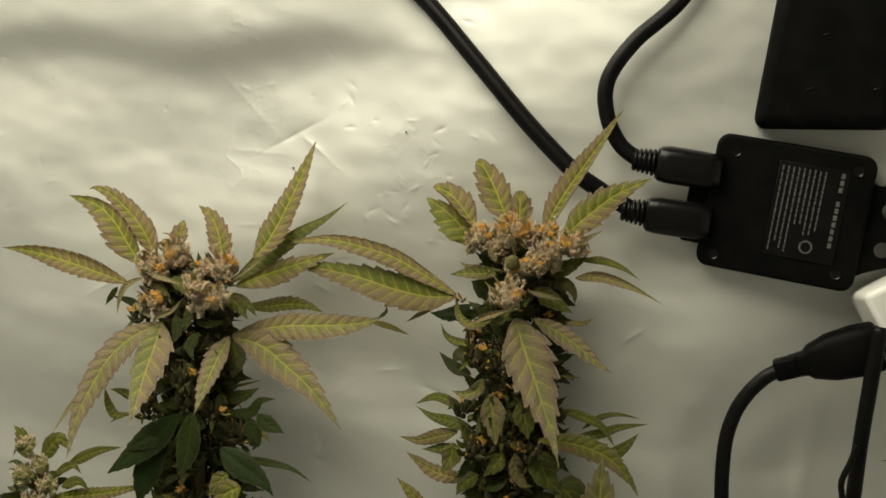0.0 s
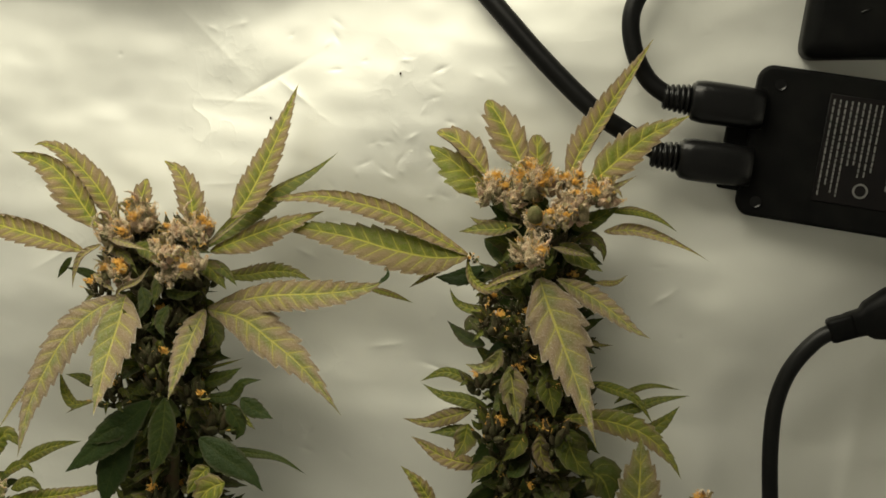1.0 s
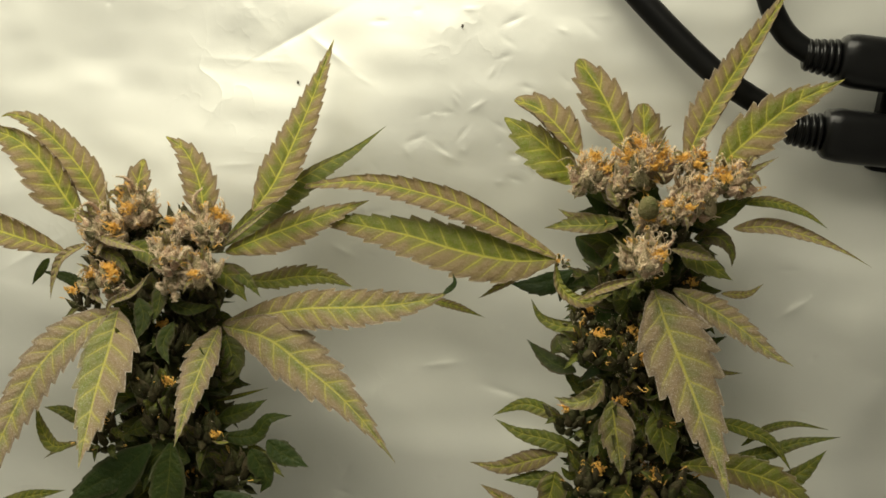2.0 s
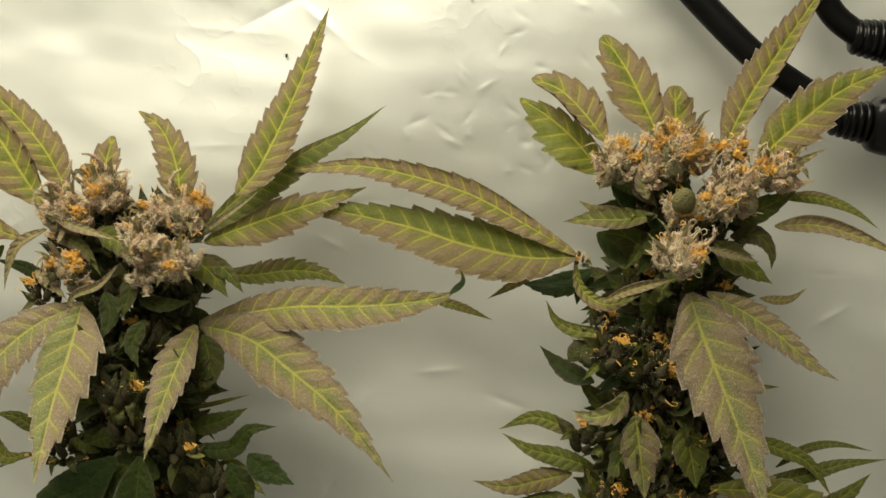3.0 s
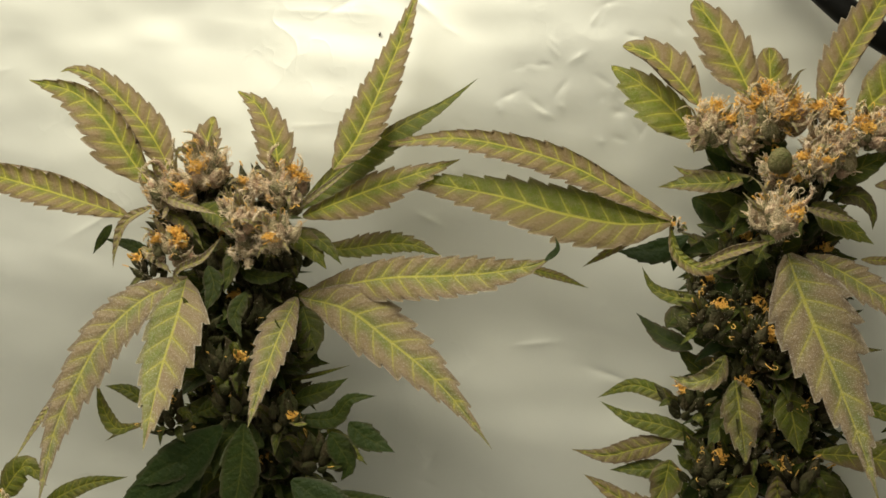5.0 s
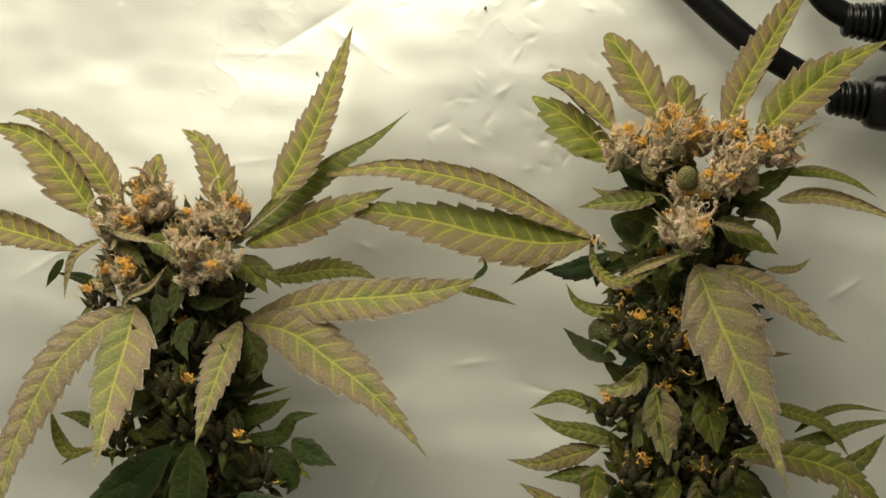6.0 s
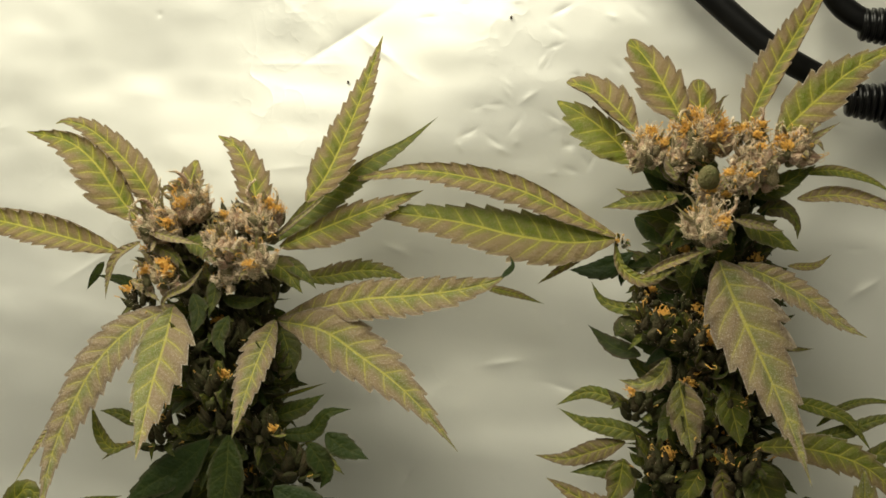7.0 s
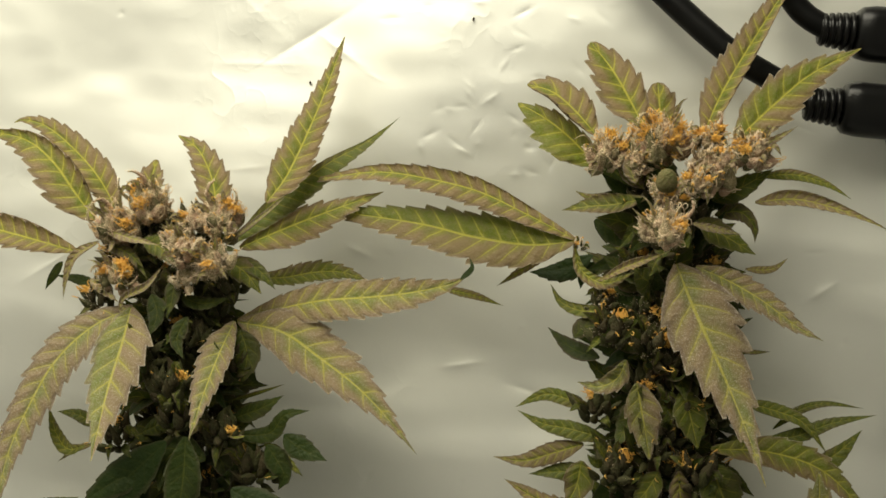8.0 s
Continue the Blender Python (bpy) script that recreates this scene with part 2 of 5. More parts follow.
def film_depth(x, z):
    """How far the hanging film stands off its wall at a place: slack folds, slopes shaped for light and shade, then
    small dents.
    """
    rise = 0.08 * x + 0.006 * np.sin(21 * x) + 0.016 * np.logaddexp(0, (x - 0.01) / 0.02)
    slack = 0.0088 * np.exp(-((z - 1.243 - rise) / 0.068) ** 2) * (1 - 0.75 / (1 + np.exp(-(x - 0.042) / 0.016)))
    left = 1 / (1 + np.exp((x - 0.03) / 0.02))
    slack = slack + 0.009 * left / (1 + np.exp(-(z - 1.352 - 0.1 * (x + 0.08) - 0.005 * np.sin(40 * x + 1)) / 0.0045))
    # lower film leans out, a shape added to make it brighter
    slack = slack + 0.010 / (1 + np.exp((z - 1.165 - 0.05 * x) / 0.030)) / (1 + np.exp((x - 0.225) / 0.012))
    slack = slack + 0.0022 * np.sin(60 * z + 4 * x) * np.exp(-((z - 1.15) / 0.07) ** 2)
    slack = slack + 0.0010 * np.sin(17 * x + 23 * z + 1.3) + 0.0008 * np.sin(-31 * x + 41 * z)
    slack = slack - 0.006 / (1 + np.exp(-(x - 0.238) / 0.022))
    # bulge shaped to lighten the film on its left and darken its right
    slack = slack + 0.0065 * np.exp(-((x - 0.240) / 0.036) ** 2) / (1 + np.exp((z - 1.255) / 0.012))
    # film tilted down below the adapter, shaped to imitate the adapter's shadow
    right = 1 / (1 + np.exp(-(x - 0.222) / 0.010))
    slack = slack - 0.022 * right / (1 + np.exp((z - 1.222 - 0.10 * (x - 0.25)) / 0.018))
    slack = slack + 0.0008 * right * np.sin(150 * z + 9 * np.sin(14 * x)) * np.exp(-((z - 1.195) / 0.035) ** 2)
    slack = slack + 0.0012 * np.exp(-((x - 0.274 - 0.02 * (z - 1.20)) / 0.005) ** 2) / (1 + np.exp((z - 1.222) / 0.008))
    return slack


def film_wall():
    """The wall of film behind the plants: finer in the middle, where the camera passes."""
    xs = np.unique(np.concatenate([np.linspace(-0.65, -0.20, 40), np.linspace(-0.20, 0.34, 860), np.linspace(0.34, 0.75, 40)]))
    zs = np.unique(np.concatenate([np.linspace(0.70, 1.06, 40), np.linspace(1.06, 1.43, 600), np.linspace(1.43, 2.10, 60)]))
    gx, gz = np.meshgrid(xs, zs)
    off = film_depth(gx, gz)
    rng = np.random.default_rng(7)
    dents = list(DENTS)
    for i in range(150):
        cx, cz = (rng.normal(0.075, 0.025), rng.normal(1.285, 0.03)) if i % 3 == 0 else (rng.uniform(-0.18, 0.32), rng.uniform(1.08, 1.42))
        dents.append((cx, cz, rng.uniform(0.0010, 0.0036), rng.uniform(0.0006, 0.0010), rng.uniform(-70, 70), rng.uniform(0.00012, 0.00050)))
    for x, z, a, b, tilt, deep in dents:
        c, s = math.cos(radians(tilt)), math.sin(radians(tilt))
        u, v = (gx - x) * c + (gz - z) * s, -(gx - x) * s + (gz - z) * c
        off = off + 0.55 * deep * np.exp(-(u / a) ** 2 - np.abs(v / b)) * np.sign(np.sin(x * 900))
    wr = np.vectorize(lambda x, z: noise.noise((x * 22, z * 38, 3.1)) + 0.45 * noise.noise((x * 60, z * 90, 8.7)))(gx, gz)
    ripple = np.vectorize(lambda x, z: noise.noise((x * 9 + 4, z * 70, 5.5)))(gx, gz)
    off = off + 0.0007 * wr + 0.0006 * ripple / (1 + np.exp((gz - 1.26) / 0.02))
    verts = np.stack([gx, -off, gz], -1).reshape(-1, 3).tolist()
    n = len(xs)
    faces = [(j * n + i, j * n + i + 1, (j + 1) * n + i + 1, (j + 1) * n + i) for j in range(len(zs) - 1) for i in range(n - 1)]
    return mesh_of("wall_north", verts, faces, FOIL)


tagged(new("wall_north", film_wall()), "crinkled silver reflective film hung as the back wall", "wall", kind="structure")


def slab(name, lo, hi, mat, label, category):
    bm = bmesh.new()
    bmesh.ops.create_cube(bm, size=1)
    bmesh.ops.scale(bm, vec=[h - l for l, h in zip(lo, hi)], verts=bm.verts)
    bmesh.ops.translate(bm, vec=[(h + l) / 2 for l, h in zip(lo, hi)], verts=bm.verts)
    ob = part(name, bm, mat, None)
    return tagged(ob, label, category, kind="structure")


slab("wall_backing", (-0.70, 0.030, 0.68), (0.80, 0.060, 2.12), WHITE, "plain wall behind the hung silver film", "wall")
# unseen surround added to close the tent; its light grey brightens the film
slab("wall_west", (-0.70, -1.05, 0.68), (-0.65, 0.028, 2.12), DULL, "plain light grey side wall", "wall")
slab("wall_east", (0.75, -1.05, 0.68), (0.80, 0.028, 2.12), DULL, "plain light grey side wall", "wall")
slab("wall_south", (-0.648, -1.05, 0.68), (0.748, -1.00, 2.12), DULL, "plain light grey wall", "wall")
# unseen floor, light grey to bounce light onto the lower film
slab("floor", (-0.648, -0.998, 0.66), (0.748, 0.028, 0.70), DULL, "plain light grey floor under the plants", "floor")
slab("ceiling", (-0.70, -1.05, 2.125), (0.80, 0.06, 2.16), DULL, "plain light grey ceiling", "ceiling")

# specks of dirt stuck to the film
for sx, sz in ((0.0, 1.3005), (0.0575, 1.3270)):
    bm = bmesh.new()
    bmesh.ops.create_icosphere(bm, subdivisions=1, radius=0.0006)
    bmesh.ops.scale(bm, vec=(0.8, 0.5, 1.3), verts=bm.verts)
    bmesh.ops.translate(bm, vec=(sx, -float(film_depth(np.array(sx), np.array(sz))) - 0.0006, sz), verts=bm.verts)
    tagged(part("dirt_speck", bm, SOIL, None), "tiny dark speck stuck to the silver film", "speck", "specks on the film")

# ---- plants ----


def profile(u, wide, taper):
    if u < wide:
        return 0.10 + 0.90 * math.sin(math.pi / 2 * u / wide) ** 0.85
    return max(0.0, math.cos(math.pi / 2 * (u - wide) / (1 - wide))) ** taper * 0.92 + 0.08 * (1 - u) ** 0.5


LEAF_COUNT = [0]


def leaf(plant, spine, wl, wr, wide=0.33, taper=1.3, green=0.4, dark=0.0, frost=0.06, tone=0.0, curl_l=0.0, curl_r=0.0, name="leaf", label="", fold=0.14, turn=0.0):
    """A serrated leaflet along its midrib: half widths to either side, margins that may roll up, teeth that point to the tip."""
    LEAF_COUNT[0] += 1
    rnd = random.Random(LEAF_COUNT[0] * 7919)
    line = smooth_path(spine, 12)
    run = [0.0]
    for p, q in zip(line, line[1:]):
        run.append(run[-1] + (q - p).length)
    length = run[-1]
    broad = 0.5 * (wl + wr)
    fine = length > 0.014
    teeth = max(4, min(19, round(0.93 * length / (0.60 * broad + 0.0007))))
    us = [0.0]
    for i in range(teeth):
        us += [(i + 0.42) / teeth, (i + 0.80) / teeth, (i + 0.90) / teeth, (i + 1.0) / teeth] if fine else [(i + 0.5) / teeth, (i + 1.0) / teeth]
    vs = (-1.0, -0.76, -0.48, -0.20, 0.0, 0.20, 0.48, 0.76, 1.0) if fine else (-1.0, -0.5, 0.0, 0.5, 1.0)
    face = Vector((0.12, -0.88, 0.46))
    verts, uvs, along = [], [], []
    wob, ph = rnd.uniform(0.05, 0.14), rnd.uniform(0, 6)
    veer = 0.85 * broad * teeth / length
    seg = 0
    for u in us:
        at = u * length
        while seg < len(run) - 2 and run[seg + 1] < at:
            seg += 1
        s = (at - run[seg]) / max(1e-9, run[seg + 1] - run[seg])
        p = line[seg].lerp(line[seg + 1], min(1, s))
        d = (line[min(seg + 2, len(line) - 1)] - line[max(seg - 1, 0)]).normalized()
        side = d.cross(face)
        if side.length < 0.1:
            side = d.cross(Vector((1, 0, 0)))
        side.normalize()
        side = Matrix.Rotation(radians(turn + 9 * (u - 0.5) * math.sin(ph)), 3, d) @ side
        up = side.cross(d)
        if up.dot(face) < 0:
            up = -up
        prof = profile(u, wide, taper)
        frac = (u * teeth) % 1.0
        bite = (min(1.0, (1 - u) / 0.16) if fine else 0.5) * (0.45 if dark > 0.2 else 1.0)
        for v in vs:
            w = (wr if v > 0 else wl) * prof
            curl = (curl_r if v > 0 else curl_l) * min(1, 6 * u)
            k, ahead, a = 1.0, 0.0, abs(v)
            if a == 1.0 and 0 < u < 1:
                if 0.70 < frac < 0.85:
                    k, ahead = 1.06 + rnd.uniform(-0.07, 0.08), 0.30
                elif 0.85 < frac < 0.95:
                    k, ahead = 0.93 + rnd.uniform(-0.05, 0.03), 0.22
                elif frac > 0.97 or frac < 0.03:
                    k = 0.86 + rnd.uniform(-0.04, 0.04)
                else:
                    k = 0.97 + rnd.uniform(-0.04, 0.04)
                k, ahead = 1 + (k - 1) * bite, ahead * bite * length / teeth
            h = fold * a * w + wob * w * math.sin(9 * u + ph + (2 if v > 0 else 0)) * a - 0.25 * w * max(0, a - 0.5) * (1 - curl)
            if a > 0.7:
                h += curl * w * (0.30 if a == 1.0 else 0.26)
                k *= 1 - curl * (0.42 if a == 1.0 else 0.04)
            verts.append(p + side * (v * w * k) + up * h + d * ahead)
            uvs.append((u * teeth + veer * prof * (1 - a) - 0.80, v))
            along.append((u, 0.5))
    r = len(vs)
    faces = [(i * r + k, i * r + k + 1, (i + 1) * r + k + 1, (i + 1) * r + k) for i in range(len(us) - 1) for k in range(r - 1)]
    me = mesh_of(name, verts, faces, LEAF)
    for layer, data in (("veins", uvs), ("along", along)):
        uv = me.uv_layers.new(name=layer)
        idx = [lp.vertex_index for lp in me.loops]
        uv.data.foreach_set("uv", [x for i in idx for x in data[i]])
    ob = new(name, me)
    ob.parent = plant
    ob.matrix_parent_inverse = plant.matrix_world.inverted() if plant else Matrix()
    ob.color = (green, dark, frost, 0.5 + 0.5 * tone if tone else rnd.uniform(0.35, 0.65))
    return tagged(ob, label)


def drop(verts, faces, at, axis, length, radius, rnd, lean=None):
    """One swollen bract: a plump egg that narrows to a bent beak."""
    axis = axis.normalized()
    a = axis.orthogonal().normalized()
    b = axis.cross(a)
    bend = (a * rnd.uniform(-1, 1) + b * rnd.uniform(-1, 1)) * length * 0.22
    if lean is not None:
        bend += lean * length * 0.45
    first, sides = len(verts), 10
    rings = ((0.0, 0.45), (0.10, 0.78), (0.24, 0.98), (0.40, 1.0), (0.56, 0.86), (0.70, 0.60), (0.84, 0.34), (0.95, 0.17))
    spin = rnd.uniform(0, 6)
    for s, r in rings:
        for k in range(sides):
            w = 2 * math.pi * k / sides
            rr = r * radius * (1 + 0.10 * math.cos(3 * w + spin) + rnd.uniform(-0.05, 0.05))
            verts.append(at + axis * (s * length) + bend * s * s + rr * (math.cos(w) * a + math.sin(w) * b))
    verts.append(at + axis * length * 1.04 + bend * 1.12)
    for i in range(len(rings) - 1):
        for k in range(sides):
            q = first + i * sides
            faces.append((q + k, q + (k + 1) % sides, q + sides + (k + 1) % sides, q + sides + k))
    q = first + (len(rings) - 1) * sides
    for k in range(sides):
        faces.append((q + k, q + (k + 1) % sides, len(verts) - 1))
    return at + axis * length + bend


FLOWER_COUNT = [0]


def flower(plant, at, radius, count, frost, orange, bracts=3, young=0.0):
    """A flower cluster: plump bracts closing over a crown, arching claws, curled hairs and resin glands as parts of it."""
    FLOWER_COUNT[0] += 1
    rnd = random.Random(FLOWER_COUNT[0] * 104729)
    at = Vector(at)
    verts, faces, hv, hf, pv, pf, gv, gf = [], [], [], [], [], [], [], []
    face = Vector((0.08, -0.80, 0.60)).normalized()
    plump = frost > 0.6
    total = int(count * (2.4 if plump else 2.0))
    unit = lambda: Vector((rnd.uniform(-1, 1), rnd.uniform(-1, 1), rnd.uniform(-1, 1)))
    for i in range(total):
        z = 1 - 2 * (i + 0.5) / total
        w = i * 2.39996 + rnd.uniform(-0.3, 0.3)
        out = Vector((math.sqrt(max(0, 1 - z * z)) * math.cos(w), math.sqrt(max(0, 1 - z * z)) * math.sin(w), z))
        out = (out + 0.25 * face).normalized()
        if out.dot(face) < -0.5:
            continue
        axis = (0.75 * out + Vector((0, -0.20, 0.60)) + 0.22 * unit()).normalized()
        size = radius * (rnd.uniform(0.48, 0.82) if plump else rnd.uniform(0.7, 1.15))
        lean = (face * 0.4 + Vector((0, 0, 0.5)) - out).normalized() * rnd.uniform(0.2, 0.9)
        top = drop(verts, faces, at + out * radius * rnd.uniform(0.28, 0.62) - Vector((0, 0, 0.25 * radius)), axis, size, size * (rnd.uniform(0.32, 0.44) if plump else rnd.uniform(0.15, 0.25)), rnd, lean)
        # fine pale hairs that lie along the bract
        for k in range(4 if plump else 0):
            w = rnd.uniform(0, 2 * math.pi)
            n = axis.orthogonal().normalized()
            n = (math.cos(w) * n + math.sin(w) * axis.cross(n)).normalized()
            base = top - axis * size
            reach = size * (rnd.uniform(0.30, 0.42) if plump else 0.2)
            s = [base + axis * size * 0.1 + n * reach * 0.8, base + axis * size * 0.45 + n * reach, base.lerp(top, 0.85) + n * reach * 0.55, top + axis * size * rnd.uniform(0.05, 0.25) + unit() * size * 0.12]
            tube(smooth_path(s, 3), lambda q: 0.00013 * (1 - 0.5 * q), 3, pv, pf)
        for k in range((2 if plump else 0) + (rnd.random() < 0.3) + (3 if plump else 2) * (rnd.random() < orange - 0.4)):
            curl = Vector((rnd.uniform(-1, 1), rnd.uniform(-1, 0.3), rnd.uniform(-0.8, 0.8)))
            ln = radius * rnd.uniform(0.16, 0.34)
            s = [top - axis * size * 0.2, top + axis * ln * 0.35 + curl * ln * 0.2, top + axis * ln * 0.55 + curl * ln * 0.7, top + axis * ln * 0.1 + curl * ln * 1.0, top - axis * ln * 0.25 + curl * ln * 0.6]
            path = smooth_path(s, 3)
            if rnd.random() < min(0.9, 0.04 + 0.30 * orange):
                tube(path, lambda q: 0.00015 * (1 - 0.5 * q), 4, hv, hf)
            elif plump:
                tube(path, lambda q: 0.00013 * (1 - 0.5 * q), 4, pv, pf)
    # frosted claws that arch over the crown
    for k in range(2 if plump and not young else 0):
        w = rnd.uniform(0, 2 * math.pi)
        out = (Vector((math.cos(w), -0.35, math.sin(w))) + 0.25 * face).normalized()
        turn = out.cross(face).normalized() * rnd.choice((-1, 1))
        b = at + out * radius * 0.6
        c = at + out * radius * 1.0 + face * radius * rnd.uniform(0.15, 0.35) + turn * radius * 0.15
        t = at + out * radius * rnd.uniform(0.55, 1.15) + face * radius * rnd.uniform(0.5, 0.8) + turn * radius * rnd.uniform(0.4, 0.8)
        thick = radius * rnd.uniform(0.06, 0.10)
        tube(smooth_path([b, c, (c + t) / 2 + out * radius * 0.12, t], 5), lambda q: thick * (1.1 - q) + 0.0001, 7, verts, faces)
    # tangled golden tufts
    for j in range(0 if orange < 0.5 else 1 if not plump or orange < 0.65 else 2 if orange < 1.2 else 5):
        w = rnd.uniform(0, 2 * math.pi)
        at2 = at + (face + 0.75 * Vector((math.cos(w), 0.2, 0.8 * math.sin(w)))).normalized() * radius * 0.88
        for k in range(60):
            ln = radius * rnd.uniform(0.10, 0.24)
            p0 = at2 + Vector((rnd.gauss(0, 1), rnd.gauss(0, 0.6), rnd.gauss(0, 0.6))) * radius * 0.13
            d1, d2 = (Vector((rnd.uniform(-1, 1), rnd.uniform(-1, 0.2), rnd.uniform(-0.5, 1))) for _ in range(2))
            tube(smooth_path([p0, p0 + d1 * ln * 0.6, p0 + d1 * ln * 0.8 + d2 * ln * 0.6, p0 + d1 * ln * 0.2 + d2 * ln * 0.9], 3), lambda q: 0.00016 * (1 - 0.4 * q), 4, hv, hf)
    # resin glands on the skin of the bracts
    for k in range(int(2400 * min(1.2, frost) ** (1.3 if frost > 0.6 else 2.5))):
        p = verts[rnd.randrange(len(verts))] + unit() * 0.0005
        n = ((p - at).normalized() + 0.6 * unit()).normalized()
        a = n.orthogonal().normalized() * 0.00007
        b = n.cross(a)
        q = len(gv)
        gv += [p + a, p - a * 0.5 + b * 0.87, p - a * 0.5 - b * 0.87, p + n * rnd.uniform(0.0003, 0.0008)]
        gf += [(q, q + 1, q + 3), (q + 1, q + 2, q + 3), (q + 2, q, q + 3)]
    inv = plant.matrix_world.inverted()
    body = new("flower_bud", mesh_of("flower_bud", verts, faces, CALYX))
    body.parent, body.matrix_parent_inverse = plant, inv
    # clusters that are not plump get inner shade painted in through 0.88
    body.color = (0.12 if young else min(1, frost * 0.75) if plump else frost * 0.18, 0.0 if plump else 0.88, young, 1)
    for name, v, f, mat in (("orange_hair", hv, hf, HAIR), ("pale_hair", pv, pf, PALE_HAIR), ("resin_frost", gv, gf, FROST)):
        if v:
            ob = new(name, mesh_of(name, v, f, mat))
            ob.parent = body
            tagged(ob, kind="stuff")
    if plump and not young:
        bracts = 5
    for k in range(bracts):
        w = rnd.uniform(0, 2 * math.pi)
        out = (Vector((math.cos(w), -0.5, 0.9 * math.sin(w))) + 0.3 * face).normalized()
        b = at + out * radius * 0.55
        tip = at + out * radius * rnd.uniform(1.2, 1.7) + Vector((0, 0, rnd.uniform(-0.3, 0.4) * radius))
        swell = face * radius * rnd.uniform(0.15, 0.45) + Vector((0, 0, rnd.uniform(-0.3, 0.3) * radius))
        half = radius * (rnd.uniform(0.12, 0.20) if plump else rnd.uniform(0.18, 0.32))
        leaf(plant, (b, (b + tip) / 2 + swell, tip), half, half, taper=1.0, green=rnd.uniform(-0.5, 0.2) if plump else rnd.uniform(0.3, 1.0), dark=0 if plump else rnd.uniform(0.35, 0.8), frost=0.5 if plump else 0.1, curl_l=rnd.uniform(0, 0.9), curl_r=rnd.uniform(0, 0.6), name="bract", turn=rnd.uniform(-40, 40))
    return body


FROST = plain_material("resin_stalk", (0.70, 0.58, 0.42), (0.58, 0.45, 0.31), 0.35, 500)


def stem(plant, points, radius, name="stem"):
    v, f = tube(smooth_path(points, 8), lambda s: radius * (1 - 0.6 * s), 10)
    ob = new(name, mesh_of(name, v, f, STEM))
    ob.parent, ob.matrix_parent_inverse = plant, plant.matrix_world.inverted()
    return ob


def cola(plant, low, high, r_low, r_high, leaves, clusters, seed):
    """The dense body of the plant round its stem: small flowers and short leaves, turning round the axis, dark because
    inner shade is put into their colour.
    """
    rnd = random.Random(seed)
    low, high = Vector(low), Vector(high)
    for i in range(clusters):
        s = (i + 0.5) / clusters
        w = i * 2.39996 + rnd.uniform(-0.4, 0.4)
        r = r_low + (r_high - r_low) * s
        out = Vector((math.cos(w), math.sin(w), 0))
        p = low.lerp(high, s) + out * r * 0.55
        # frost 0.30 selects the near-black bract colour, shade painted in
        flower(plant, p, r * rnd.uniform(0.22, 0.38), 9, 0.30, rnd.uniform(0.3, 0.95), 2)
    for i in range(leaves):
        s = (i + 0.5) / leaves
        w = i * 2.39996 * 1.618 + rnd.uniform(-0.5, 0.5)
        r = r_low + (r_high - r_low) * s
        out = Vector((math.cos(w), math.sin(w), 0))
        p = low.lerp(high, s)
        ln = r * rnd.uniform(0.75, 1.15)
        b = p + out * r * 0.35
        t = p + out * (r * 0.40 + ln * 0.78) + Vector((0, 0, rnd.uniform(-0.45, 0.55) * ln))
        m = (b + t) / 2 + Vector((0, 0, ln * rnd.uniform(-0.25, 0.3)))
        if t.y > -0.008:
            continue
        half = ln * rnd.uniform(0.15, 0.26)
        # high dark: deep green leaves with the cola's shade added to their colour
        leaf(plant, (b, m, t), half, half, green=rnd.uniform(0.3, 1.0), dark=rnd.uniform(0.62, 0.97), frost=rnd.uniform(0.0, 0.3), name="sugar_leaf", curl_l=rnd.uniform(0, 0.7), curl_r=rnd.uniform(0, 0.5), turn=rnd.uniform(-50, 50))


L_AXIS = (0.000, -0.060)
R_AXIS = (0.125, -0.030)
left_plant = thing("cannabis_plant", (L_AXIS[0], L_AXIS[1], 0.70), "flowering cannabis plant with bronze-green serrated leaves", "plant", "cannabis plants in the tent")
right_plant = thing("cannabis_plant", (R_AXIS[0], R_AXIS[1], 0.70), "flowering cannabis plant with orange hairs and a tall cola", "plant", "cannabis plants in the tent")
bpy.context.view_layer.update()

stem(left_plant, ((0.000, -0.060, 0.70), (0.002, -0.060, 0.95), (-0.0092, -0.0600, 1.1568), (-0.0258, -0.0460, 1.2326)), 0.0055)
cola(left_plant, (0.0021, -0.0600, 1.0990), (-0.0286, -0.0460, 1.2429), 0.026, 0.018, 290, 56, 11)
leaf(left_plant, ((0.0052, -0.0550, 1.2592), (0.0087, -0.0485, 1.2674), (0.0112, -0.0393, 1.2806), (0.0133, -0.0283, 1.2974), (0.0149, -0.0160, 1.3173)), 0.0068, 0.0063, wide=0.22, taper=1.15, green=0.45)
leaf(left_plant, ((-0.0071, -0.0500, 1.2447), (0.0040, -0.0433, 1.2591), (0.0183, -0.0360, 1.2728), (0.0296, -0.0309, 1.2811), (0.0395, -0.0260, 1.2905)), 0.0027, 0.0069, wide=0.35, taper=1.5, green=0.85, tone=0.4, dark=0.45, curl_l=0.5)
leaf(left_plant, ((-0.0051, -0.0490, 1.2431), (0.0098, -0.0445, 1.2513), (0.0231, -0.0406, 1.2581), (0.0389, -0.0360, 1.2656)), 0.0054, 0.0075, wide=0.35, taper=1.2, green=0.45)
leaf(left_plant, ((-0.0040, -0.0640, 1.2449), (0.0022, -0.0617, 1.2513), (0.0079, -0.0597, 1.2569), (0.0123, -0.0580, 1.2618)), 0.0014, 0.0016, wide=0.4, taper=0.7, green=-0.45, frost=0.6, curl_l=0.9, curl_r=0.9)
